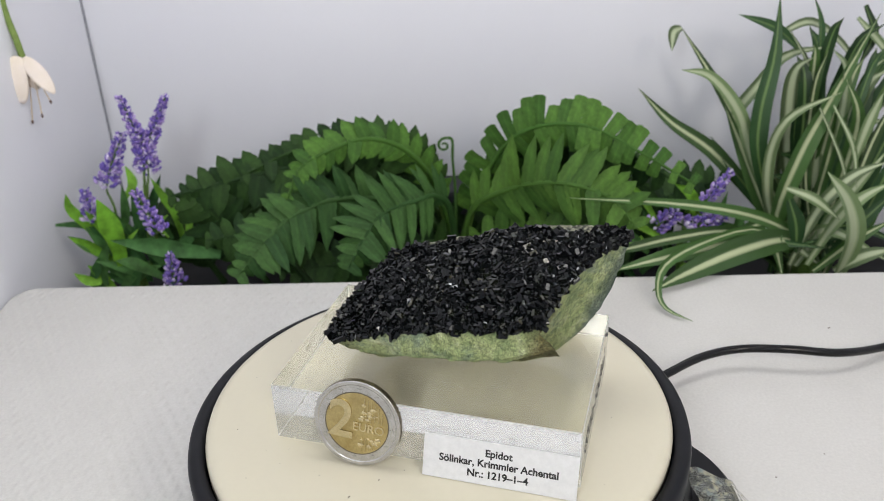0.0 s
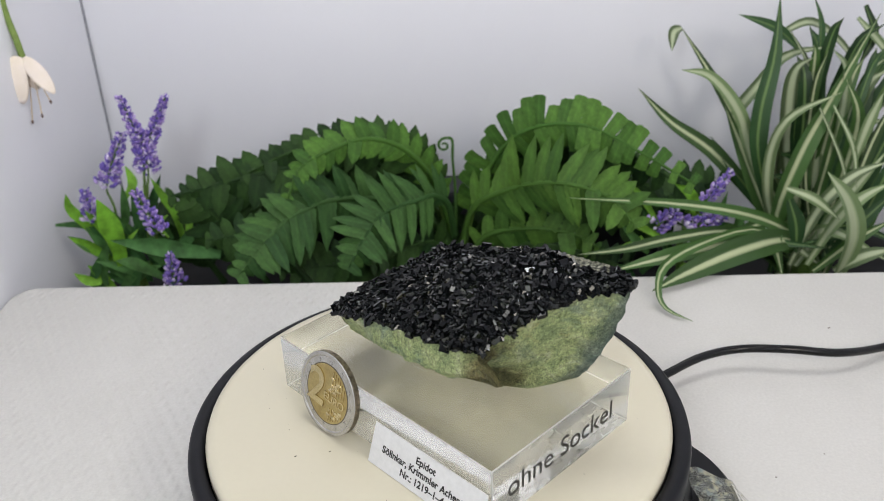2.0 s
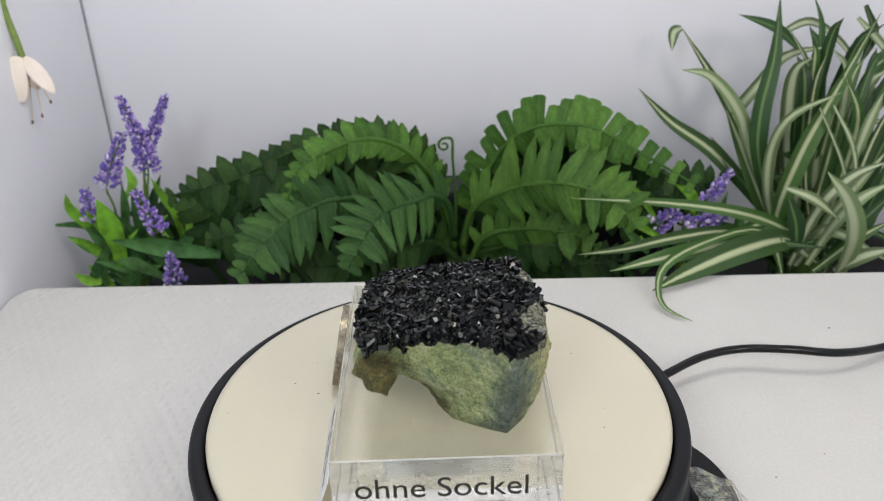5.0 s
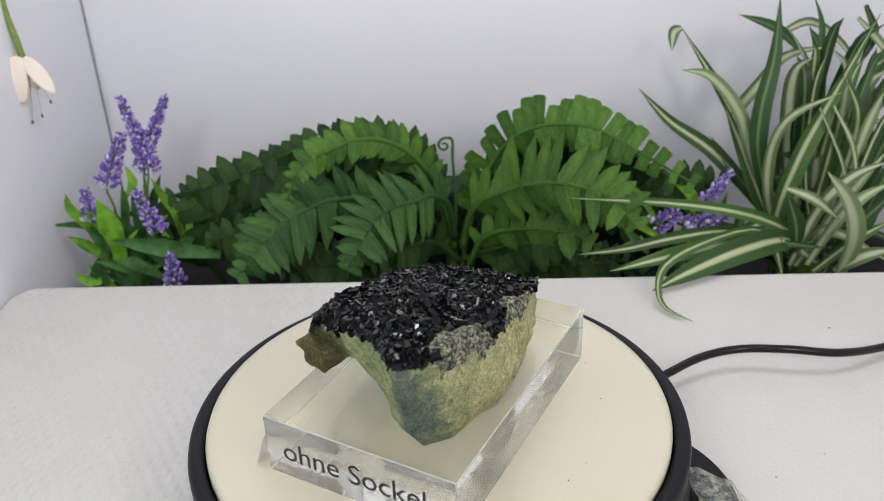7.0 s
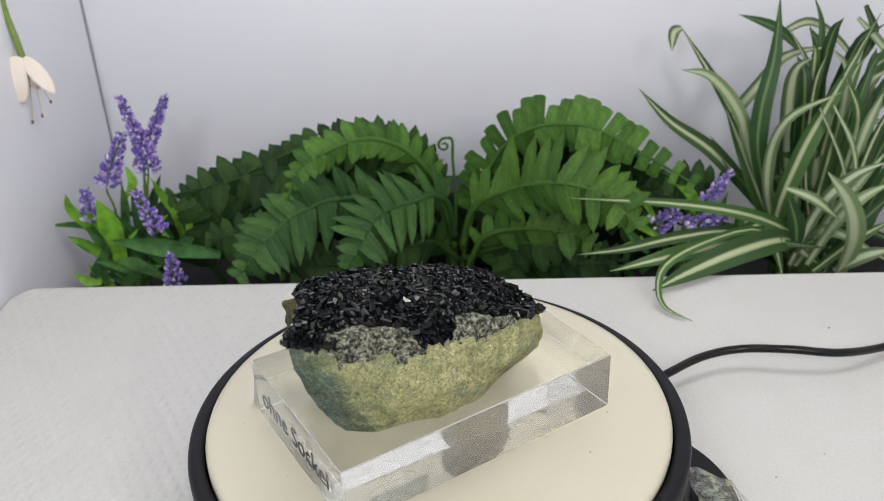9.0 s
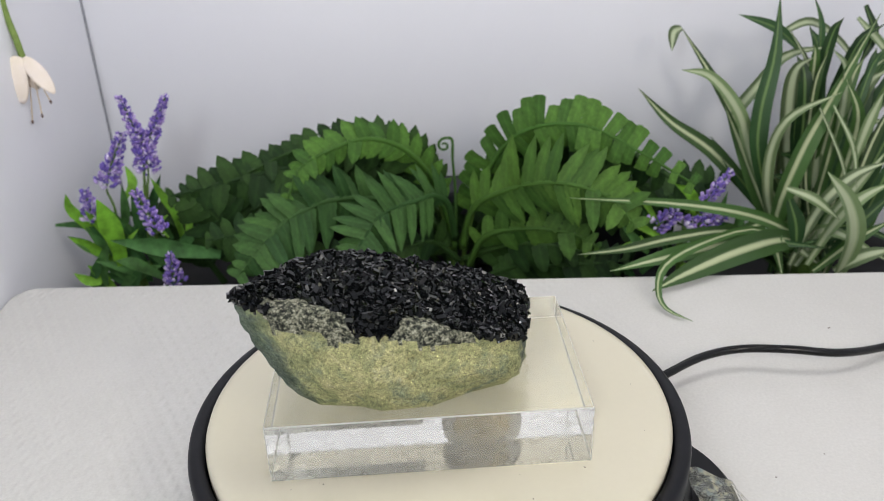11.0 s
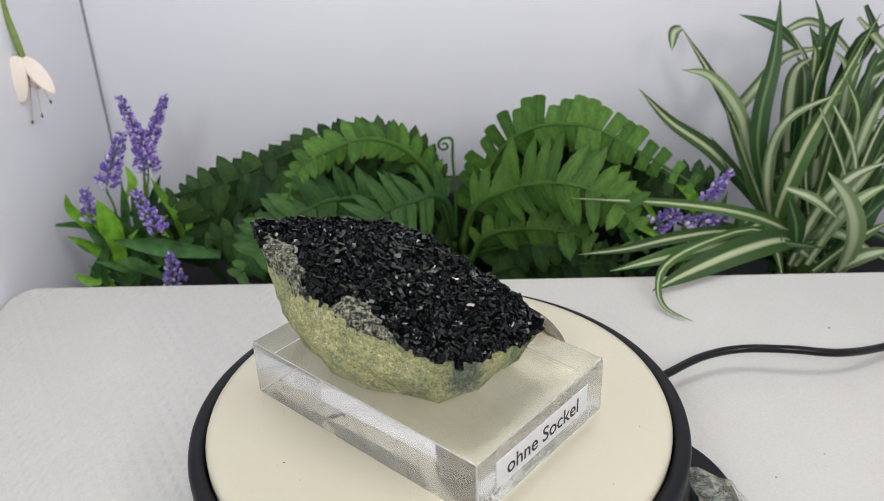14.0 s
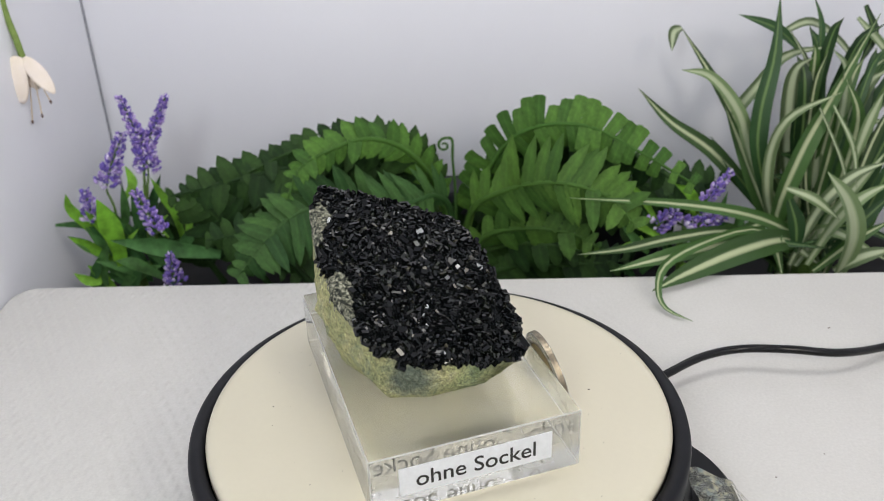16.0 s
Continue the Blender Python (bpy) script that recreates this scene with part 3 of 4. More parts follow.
def leaf_cloth(name, lo, hi, rough=0.5, unit=0.0):
    """Printed leaf cloth: colour differs from leaf to leaf, fine weave, faint veins."""
    m, t, b = nodes_of(name, rough + 0.12, 0, 0.2)
    info = t.nodes.new("ShaderNodeObjectInfo")
    v = coords(t)
    col = mixed(t, lo, hi, info.outputs["Random"])
    # blotches stand in for shading across the curved leaf
    col = mixed(t, col, ramp(t, noise_tex(t, 140 * (unit or 1), 4, 0.6, v), [(0.3, (0.45, 0.45, 0.45)), (0.7, (1.45, 1.45, 1.4))]), 0.85, "MULTIPLY")
    if unit:
        # paler midrib and slanting side veins
        sep = t.nodes.new("ShaderNodeSeparateXYZ")
        t.links.new(v, sep.inputs[0])
        off = t.nodes.new("ShaderNodeMath")
        off.operation = "ABSOLUTE"
        t.links.new(sep.outputs["X"], off.inputs[0])
        col = mixed(t, col, tuple(min(1, 2.0 * c) for c in hi), ramp(t, off.outputs[0], [(0.0, (0.13, 0.13, 0.13)), (0.05, (0, 0, 0))]))
        slant = t.nodes.new("ShaderNodeMath")
        slant.operation = "SUBTRACT"
        t.links.new(sep.outputs["Y"], slant.inputs[0]), t.links.new(off.outputs[0], slant.inputs[1])
        wave = t.nodes.new("ShaderNodeMath")
        wave.operation = "SINE"
        mul = t.nodes.new("ShaderNodeMath")
        mul.operation = "MULTIPLY"
        mul.inputs[1].default_value = 70.0
        t.links.new(slant.outputs[0], mul.inputs[0]), t.links.new(mul.outputs[0], wave.inputs[0])
        col = mixed(t, col, tuple(0.55 * c for c in lo), ramp(t, wave.outputs[0], [(0.6, (0, 0, 0)), (1.0, (0.16, 0.16, 0.16))]))
    t.links.new(col, b.inputs["Base Color"])
    b.inputs["Subsurface Weight"].default_value = 0.0
    bumped(t, b, noise_tex(t, 900 * (unit or 1), 3, 0.6, v), 0.3, 0.0003)
    return m


def striped_leaf(name, edge, stripe, half, soft):
    """A cream stripe along the middle of a green blade, with thin side streaks."""
    m, t, b = nodes_of(name, 0.42, 0, 0.4)
    uv = coords(t, "UV")
    sep = t.nodes.new("ShaderNodeSeparateXYZ")
    t.links.new(uv, sep.inputs[0])
    info = t.nodes.new("ShaderNodeObjectInfo")
    mp = t.nodes.new("ShaderNodeMapping")
    mp.inputs["Scale"].default_value = (9, 0.7, 1)
    t.links.new(uv, mp.inputs["Vector"])
    streak = noise_tex(t, 3.0, 4, 0.6, mp.outputs[0])
    add = t.nodes.new("ShaderNodeMath")
    add.operation = "MULTIPLY_ADD"
    add.inputs[1].default_value = 0.16
    t.links.new(streak, add.inputs[0]), t.links.new(sep.outputs["X"], add.inputs[2])
    c = 0.58
    f = ramp(t, add.outputs[0], [(c - half - soft, (0, 0, 0)), (c - half, (1, 1, 1)), (c + half, (1, 1, 1)), (c + half + soft, (0, 0, 0))])
    dark = mixed(t, edge, tuple(min(1, x * 1.7) for x in edge), streak)
    dark = mixed(t, dark, tuple(x * 0.55 for x in edge), info.outputs["Random"])
    col = mixed(t, dark, stripe, f)
    t.links.new(col, b.inputs["Base Color"])
    bumped(t, b, streak, 0.3, 0.0004)
    return m


# shade is painted into the dark tone, for inner, low and rear fronds
TONES = {"dark": leaf_cloth("fern_shaded", (0.010, 0.032, 0.008), (0.034, 0.080, 0.017), 0.5, 0.02),
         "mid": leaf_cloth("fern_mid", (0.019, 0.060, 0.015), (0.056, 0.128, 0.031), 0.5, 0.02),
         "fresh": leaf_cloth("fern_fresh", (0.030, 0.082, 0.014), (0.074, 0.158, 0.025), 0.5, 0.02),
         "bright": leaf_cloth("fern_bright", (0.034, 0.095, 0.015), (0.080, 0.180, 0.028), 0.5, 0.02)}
LEAVES = {"lime": leaf_cloth("lime_leaf", (0.15, 0.36, 0.03), (0.22, 0.46, 0.06)), "leaf": leaf_cloth("lavender_leaf", (0.04, 0.12, 0.035), (0.075, 0.18, 0.05))}
STRIPES = {"striped": striped_leaf("striped_leaf", (0.042, 0.10, 0.022), (0.47, 0.52, 0.31), 0.06, 0.10),
           "pale": striped_leaf("pale_leaf", (0.12, 0.18, 0.075), (0.41, 0.47, 0.30), 0.12, 0.16),
           "green": striped_leaf("green_leaf", (0.024, 0.07, 0.02), (0.12, 0.20, 0.06), 0.04, 0.06)}
MAT_STEM = plain("green_stem", (0.09, 0.17, 0.03), 0.5, 0.4, 0, 0.25, 200)


def plant(name, base, label, category):
    return thing(name, label, category, at=Matrix.Translation(Vector(base) * MM))


def hold(ob, owner):
    """The mesh is in world coordinates; the thing stands at its base."""
    ob.matrix_basis = owner.matrix_basis.inverted()
    return ob


def in_metres(points):
    return [Vector(p) * MM for p in points]


LEAF_RND = random.Random(3)


def blade(owner, name, points, width, material, belly=0.38, twist=None):
    """A long leaf: keeled across, tapering to the tip, its middle line through the points."""
    n = 18
    path = spline(in_metres(points), n)
    bm = bmesh.new()
    uv = bm.loops.layers.uv.new("across")
    twist = LEAF_RND.uniform(-25, 25) if twist is None else twist
    face = Vector((LEAF_RND.uniform(-0.3, 0.3), -1, 0.75)).normalized()
    rows = []
    for k, q in enumerate(path):
        s = k / n
        way = (path[min(k + 1, n)] - path[max(k - 1, 0)]).normalized()
        side = way.cross(face)
        side = side.normalized() if side.length > 0.05 else Vector((1, 0, 0))
        side = Matrix.Rotation(radians(twist * s), 3, way) @ side
        up = side.cross(way).normalized()
        w = width * MM / 2 * max(0.03, min(1.0, (0.45 + s / belly * 0.55) if s < belly else 1.0) * (1 - max(0, (s - 0.45) / 0.55) ** 1.9))
        wave = 0.05 * w * math.sin(9 * s + twist)
        rows.append([bm.verts.new(q + side * w * a + up * (w * 0.32 * abs(a) ** 1.3 + wave * a)) for a in (-1, -0.5, 0, 0.5, 1)])
    for k, (a, b) in enumerate(zip(rows, rows[1:])):
        for j in range(4):
            f = bm.faces.new((a[j], a[j + 1], b[j + 1], b[j]))
            for loop, (u, v) in zip(f.loops, ((j / 4, k / n), ((j + 1) / 4, k / n), ((j + 1) / 4, (k + 1) / n), (j / 4, (k + 1) / n))):
                loop[uv].uv = (u, v)
    return hold(part(name, bm, material, owner, smooth=True), owner)


def leaflet_mesh(kind, material):
    """One leaflet, 1 long along y: lance-shaped, rounded and toothed, or cut off square."""
    bm = bmesh.new()
    n = 9
    LIFT = 0.16
    rows = []
    for k in range(n + 1):
        s = k / n
        if kind == "lance":
            w = 0.165 * (1.08 - 0.12 * s if s < 0.35 else 1.04 * math.cos(math.pi / 2 * ((s - 0.35) / 0.65) ** 1.35)) + 0.006
            w *= 1 + (0.07 if k % 2 else -0.06)
        elif kind == "round":
            w = 0.19 * math.sin(math.pi * (0.25 + 0.70 * s)) ** 0.6 * (1 + (0.09 if k % 2 else -0.06))
        else:
            w = 0.20 + 0.035 * s + (0.012 if k % 2 else 0)
        tip = 0.05 * (1 if kind == "blunt" and k == n else 0)
        rows.append([bm.verts.new((a * w, s + (tip if abs(a) < 0.6 else -tip * 0.5), 0.06 * abs(a) * w - LIFT * s * s)) for a in (-1, -0.5, 0, 0.5, 1)])
    for a, b in zip(rows, rows[1:]):
        for j in range(4):
            bm.faces.new((a[j], a[j + 1], b[j + 1], b[j]))
    return mesh_of(bm, "leaflet", material, True)


LEAFLETS = {(kind, tone): leaflet_mesh(kind, TONES[tone]) for kind in ("lance", "round", "blunt") for tone in TONES}


def frond(owner, points, tone, up, down, pairs, kind):
    """A fern frond: an arched midrib with pairs of leaflets, longest in the middle."""
    pts = in_metres(points)
    stalk = hold(part("frond", tube_bm(pts, 0.0021, 40, 6, 0.35), TONES[tone], owner, smooth=True), owner)
    path = spline(pts, 100)
    gap = 0.79 * sum((b - a).length for a, b in zip(path, path[1:])) / (pairs - 1)
    for k in range(pairs):
        s = 0.20 + 0.79 * k / (pairs - 1)
        i = min(99, int(s * 100))
        q = path[i]
        way = (path[min(i + 2, 100)] - path[max(i - 2, 0)]).normalized()
        size = (0.45 + 0.55 * math.sin(math.pi * min(1, (s - 0.1) / 0.85)) ** 0.6) * (1.0 if s < 0.8 else 1.0 - (0.5 if kind == "blunt" else 1.6) * (s - 0.8))
        for sign, length in ((1, up), (-1, down)):
            face = Vector((0, -0.86, 0.5)) if sign > 0 else Vector((0, -0.97, 0.25))
            face = (face - way * face.dot(way)).normalized()
            side = face.cross(way)
            if side.z + 0.15 * side.x < 0:
                side = -side
            side *= sign
            lean = (0.18 if kind == "blunt" else 0.36) + LEAF_RND.uniform(-0.10, 0.10)
            aim = (side * math.cos(lean) + way * math.sin(lean) - face * LEAF_RND.uniform(-0.45, 0.5)).normalized()
            x = aim.cross(face).normalized()
            z = x.cross(aim)
            ell = length * MM * size * LEAF_RND.uniform(0.9, 1.1)
            broad = min(1.7 * ell, max(0.7 * ell, gap * (1.0 if kind == "blunt" else 1.04) / (0.42 if kind == "blunt" else 0.33)))
            m = Matrix((x * broad, aim * ell, z * ell)).transposed().to_4x4()
            m.translation = q + face * 0.0006 
            part("leaflet", LEAFLETS[kind, tone], None, stalk).matrix_basis = m


def floret_material():
    m, t, b = nodes_of("lavender_florets", 0.55, 0, 0.3)
    g = t.nodes.new("ShaderNodeNewGeometry")
    col = ramp(t, g.outputs["Random Per Island"], [(0.0, (0.11, 0.075, 0.34)), (0.4, (0.19, 0.13, 0.50)), (0.72, (0.36, 0.24, 0.60)), (0.88, (0.48, 0.37, 0.70)), (1.0, (0.78, 0.74, 0.84))])
    t.links.new(col, b.inputs["Base Color"])
    return m


MAT_FLORET = floret_material()


def flower_spike(owner, low, high, radius, seed):
    """A spike of small buds in whorls on a thin stem, wider and looser at its foot."""
    rnd = random.Random(seed)
    a, b = Vector(low) * MM, Vector(high) * MM
    axis = (b - a).normalized()
    side = axis.cross(Vector((0.3, 1, 0.1))).normalized()
    over = axis.cross(side)
    bm = bmesh.new()
    count = max(9, int((b - a).length / 0.0013))
    for k in range(count):
        s = k / (count - 1)
        r = radius * MM * (1.0 - 0.62 * s)
        for j in range(10):
            ang = 2 * math.pi * (j / 10 + k * 0.38) + rnd.uniform(-0.3, 0.3)
            out = math.cos(ang) * side + math.sin(ang) * over
            size = rnd.uniform(0.6, 1.3) * (0.0016 - 0.0006 * s)
            if rnd.random() < 0.08:
                continue
            place = a.lerp(b, s) + out * r * rnd.uniform(0.55, 1.0) + axis * rnd.uniform(-0.001, 0.001)
            turn = (out + axis * 0.9).to_track_quat("Z", "Y").to_matrix().to_4x4()
            bmesh.ops.create_icosphere(bm, subdivisions=1, radius=1, matrix=Matrix.Translation(place) @ turn @ Matrix.Diagonal((size * 0.62, size * 0.62, size, 1)))
    spike = hold(part("flower_spike", bm, MAT_FLORET, owner, "violet lavender spike"), owner)
    foot = owner.matrix_basis.translation + Vector(((a.x - owner.matrix_basis.translation.x) * 0.5, 0, 0.035))
    part("stem", tube_bm([foot, foot.lerp(a, 0.6) + Vector((0, 0, 0.006)), a, b], 0.0008, 20, 6, 0.6), MAT_STEM, spike)


# added dark block behind the fern, standing in for shade between the fronds
planter = part("planter", box_bm((-0.112, 0.256, FLOOR + 0.0005), (0.128, 0.284, -0.003), 0.003), plain("gap_shade_navy", (0.012, 0.013, 0.019), 0.6))
planter.matrix_basis = SET
tagged(planter, "dark navy block added to fill the shaded gaps behind the fern fronds", "planter")

fern = plant("fern", (15, 213, FLOOR / MM), "green artificial fern with arching fronds behind the stage", "fern")
hold(part("rootstock", tube_bm(in_metres([(15, 213, FLOOR / MM), (15, 214, -47), (14, 213, -38)]), 0.006, 10, 8, 0.6), MAT_STEM, fern), fern)
frond(fern, [(16, 215, -20), (21, 212, -1), (28, 208, 22), (42, 203, 47), (60, 198, 57), (82, 192, 57), (105, 186, 46), (134, 178, 29)], "bright", 14, 13, 23, "blunt")
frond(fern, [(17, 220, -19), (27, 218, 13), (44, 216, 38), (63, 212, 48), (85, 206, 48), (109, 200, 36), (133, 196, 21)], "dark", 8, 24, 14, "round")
frond(fern, [(17, 205, -15), (23, 200, 11), (39, 190, 25), (56, 180, 33), (73, 172, 34), (89, 166, 29), (100, 160, 17)], "fresh", 26, 22, 17, "lance")
frond(fern, [(13, 212, -19), (8, 210, 4), (1, 206, 28), (-13, 200, 47), (-31, 194, 55), (-50, 186, 52), (-63, 180, 46), (-70, 174, 33)], "bright", 13, 11, 18, "lance")
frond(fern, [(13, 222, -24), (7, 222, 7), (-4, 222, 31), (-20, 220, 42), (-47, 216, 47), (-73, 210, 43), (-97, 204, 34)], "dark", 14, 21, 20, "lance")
frond(fern, [(13, 205, -9), (10, 198, 14), (2, 190, 24), (-7, 182, 25), (-18, 175, 25), (-27, 168, 22), (-35, 161, 12), (-41, 157, 2)], "mid", 21, 23, 18, "lance")
frond(fern, [(11, 212, -16), (-10, 200, 15), (-35, 188, 25), (-50, 180, 28), (-62, 172, 27), (-73, 165, 23), (-84, 158, 14), (-95, 153, 2)], "mid", 20, 24, 21, "lance")
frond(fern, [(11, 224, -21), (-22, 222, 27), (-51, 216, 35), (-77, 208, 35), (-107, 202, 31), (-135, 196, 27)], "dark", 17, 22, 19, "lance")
# dark fronds from here on are added fill; their colour carries the shade
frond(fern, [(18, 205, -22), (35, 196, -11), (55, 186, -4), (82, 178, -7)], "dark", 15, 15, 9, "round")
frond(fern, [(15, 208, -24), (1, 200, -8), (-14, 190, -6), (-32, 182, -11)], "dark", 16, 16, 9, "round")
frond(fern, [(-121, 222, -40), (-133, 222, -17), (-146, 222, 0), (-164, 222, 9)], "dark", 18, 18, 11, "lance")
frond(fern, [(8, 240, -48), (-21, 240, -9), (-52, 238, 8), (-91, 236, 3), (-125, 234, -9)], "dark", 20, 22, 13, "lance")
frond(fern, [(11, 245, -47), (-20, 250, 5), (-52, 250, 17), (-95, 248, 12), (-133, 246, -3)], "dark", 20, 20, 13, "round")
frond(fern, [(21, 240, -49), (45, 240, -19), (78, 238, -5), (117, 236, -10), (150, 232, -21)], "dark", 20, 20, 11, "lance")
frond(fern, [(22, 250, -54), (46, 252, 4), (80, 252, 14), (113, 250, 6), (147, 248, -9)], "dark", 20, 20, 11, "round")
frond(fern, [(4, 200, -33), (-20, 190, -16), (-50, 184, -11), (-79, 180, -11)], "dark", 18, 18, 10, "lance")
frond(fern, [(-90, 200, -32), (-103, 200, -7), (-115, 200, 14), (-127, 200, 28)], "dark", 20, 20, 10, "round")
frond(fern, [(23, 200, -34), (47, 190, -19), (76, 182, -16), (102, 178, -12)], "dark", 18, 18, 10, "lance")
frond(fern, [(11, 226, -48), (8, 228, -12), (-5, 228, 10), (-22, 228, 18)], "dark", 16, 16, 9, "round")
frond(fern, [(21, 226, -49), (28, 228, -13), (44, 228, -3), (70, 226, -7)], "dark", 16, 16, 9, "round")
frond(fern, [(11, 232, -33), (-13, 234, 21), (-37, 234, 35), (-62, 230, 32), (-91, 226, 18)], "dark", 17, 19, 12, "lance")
frond(fern, [(20, 200, -23), (29, 194, -3), (49, 186, 5), (72, 180, 4), (86, 176, -3)], "fresh", 14, 15, 10, "lance")
frond(fern, [(-62, 176, -20), (-77, 178, 0), (-94, 180, 10), (-115, 182, 8)], "dark", 16, 16, 10, "lance")
frond(fern, [(105, 200, -34), (119, 204, -5), (134, 208, 12), (160, 212, 16)], "dark", 18, 18, 10, "lance")
hold(part("stem", tube_bm(in_metres([(14, 214, -42), (8, 210, -3), (2, 207, 25)]), 0.0013, 20, 6, 0.7), MAT_STEM, fern), fern)
hold(part("stem", tube_bm(in_metres([(15, 214, -42), (20, 210, -11), (27, 207, 19)]), 0.0013, 20, 6, 0.7), MAT_STEM, fern), fern)
curl = [(13, 213, -40), (14, 211, 0), (14, 210, 20), (13, 208, 36)]
curl += [(13.5 - 0.1 * k + (5.2 - 0.38 * k) * math.sin(0.75 * k + 1.4) * 0.9 - 4.0, 207, 45 + (5.2 - 0.38 * k) * -math.cos(0.75 * k + 1.4) * 0.9) for k in range(1, 13)]
hold(part("fiddlehead", tube_bm(in_metres(curl), 0.0009, 90, 6, 0.6), TONES["mid"], fern, "rolled young frond"), fern)

spider_plant = plant("spider_plant", (212, 196, FLOOR / MM), "artificial spider plant with cream-striped green blades", "plant")
hold(part("crown", tube_bm(in_metres([(212, 196, FLOOR / MM), (210, 196, -42), (203, 192, -22)]), 0.010, 10, 8, 0.7), MAT_STEM, spider_plant), spider_plant)
blade(spider_plant, "leaf", [(200, 205, -24), (193, 208, -2), (176, 220, 32), (159, 236, 63), (141, 250, 91)], 8.0, STRIPES["striped"])
blade(spider_plant, "leaf", [(141, 250, 91), (136, 247, 89), (135, 244, 80)], 6.1, STRIPES["pale"])
blade(spider_plant, "leaf", [(198, 200, -25), (183, 202, 1), (170, 208, 30), (157, 214, 58)], 10.2, STRIPES["striped"])
blade(spider_plant, "leaf", [(194, 200, -17), (173, 206, 28), (161, 204, 57), (143, 200, 78), (126, 194, 84)], 8.1, STRIPES["pale"])
blade(spider_plant, "leaf", [(204, 215, -26), (178, 222, 6), (158, 230, 27), (136, 238, 42), (119, 246, 59)], 8.8, STRIPES["striped"])
blade(spider_plant, "leaf", [(192, 198, -20), (174, 200, 30), (172, 203, 57), (177, 208, 85), (178, 214, 114)], 9.9, STRIPES["green"])
blade(spider_plant, "leaf", [(196, 196, -19), (181, 196, 6), (176, 194, 37), (182, 190, 59), (204, 186, 72)], 7.0, STRIPES["pale"])
blade(spider_plant, "leaf", [(194, 190, -19), (183, 190, 2), (192, 194, 36), (205, 200, 61), (228, 210, 104)], 12.2, STRIPES["striped"])
blade(spider_plant, "leaf", [(202, 188, -17), (191, 184, -4), (163, 176, 12), (122, 168, 24), (67, 158, 34)], 6.9, STRIPES["striped"])
blade(spider_plant, "leaf", [(196, 184, -13), (180, 170, 0), (150, 148, 7), (120, 131, 6), (100, 120, 3)], 13.1, STRIPES["striped"])
blade(spider_plant, "leaf", [(189, 182, -8), (162, 168, 8), (128, 146, 12), (108, 131, 10), (101, 116, 6), (102, 104, 3), (112, 96, 1)], 4.9, STRIPES["striped"])
blade(spider_plant, "leaf", [(191, 186, -14), (156, 176, 3), (124, 168, 5), (97, 162, 3), (72, 158, 3)], 6.3, STRIPES["striped"])
blade(spider_plant, "leaf", [(193, 182, -13), (161, 165, 3), (118, 146, 7), (84, 138, 4)], 10.2, STRIPES["striped"])
blade(spider_plant, "leaf", [(183, 178, 19), (188, 176, 5), (190, 175, -11)], 8.7, STRIPES["green"])
blade(spider_plant, "leaf", [(208, 165, -23), (210, 160, 4), (203, 158, 25), (189, 156, 43)], 12.6, STRIPES["pale"])
blade(spider_plant, "leaf", [(177, 170, 29), (190, 166, 24), (203, 162, 14)], 5.6, STRIPES["pale"])
blade(spider_plant, "leaf", [(188, 176, -18), (199, 178, 13), (213, 178, 30), (231, 178, 38)], 6.8, STRIPES["pale"])
blade(spider_plant, "leaf", [(195, 172, -16), (206, 172, 8), (217, 172, 21), (231, 172, 29)], 6.8, STRIPES["pale"])
blade(spider_plant, "leaf", [(193, 180, -21), (213, 184, 11), (235, 188, 41)], 5.9, STRIPES["pale"])
blade(spider_plant, "leaf", [(198, 170, -19), (213, 166, -1), (230, 164, 12)], 6.3, STRIPES["striped"])
blade(spider_plant, "leaf", [(207, 166, -17), (217, 160, -6), (231, 156, 0)], 7.4, STRIPES["pale"])
blade(spider_plant, "leaf", [(206, 176, -19), (220, 176, 3), (236, 176, 22)], 7.6, STRIPES["green"])
blade(spider_plant, "leaf", [(209, 214, -14), (197, 216, 19), (193, 218, 57), (193, 216, 75), (198, 210, 83)], 9.0, STRIPES["pale"])
blade(spider_plant, "leaf", [(213, 216, -16), (213, 218, 18), (209, 220, 50), (202, 222, 74), (187, 222, 97)], 6.7, STRIPES["pale"])
blade(spider_plant, "leaf", [(218, 220, -18), (216, 222, 16), (209, 225, 48), (209, 230, 90), (204, 234, 109)], 8.0, STRIPES["green"])
blade(spider_plant, "leaf", [(213, 206, -4), (216, 206, 42), (213, 204, 76), (202, 200, 90)], 6.8, STRIPES["pale"])
blade(spider_plant, "leaf", [(196, 226, 15), (168, 228, 41), (180, 228, 66), (193, 228, 80), (217, 226, 84)], 6.6, STRIPES["pale"])
blade(spider_plant, "leaf", [(200, 230, 81), (184, 228, 94), (162, 224, 103)], 5.9, STRIPES["green"])
blade(spider_plant, "leaf", [(212, 196, -20), (217, 196, 20), (220, 196, 54), (209, 194, 76)], 8.0, STRIPES["striped"])
blade(spider_plant, "leaf", [(216, 192, -18), (223, 190, 19), (223, 190, 44), (223, 190, 65)], 6.9, STRIPES["striped"])
blade(spider_plant, "leaf", [(212, 204, -20), (222, 212, 47), (246, 222, 80)], 9.0, STRIPES["green"])
blade(spider_plant, "leaf", [(215, 186, -11), (224, 188, 39), (234, 190, 68)], 6.9, STRIPES["striped"])
blade(spider_plant, "leaf", [(199, 196, 61), (212, 188, 33), (215, 182, 15)], 2.9, STRIPES["pale"])
blade(spider_plant, "leaf", [(206, 196, 62), (216, 188, 42), (219, 182, 21)], 2.9, STRIPES["pale"])
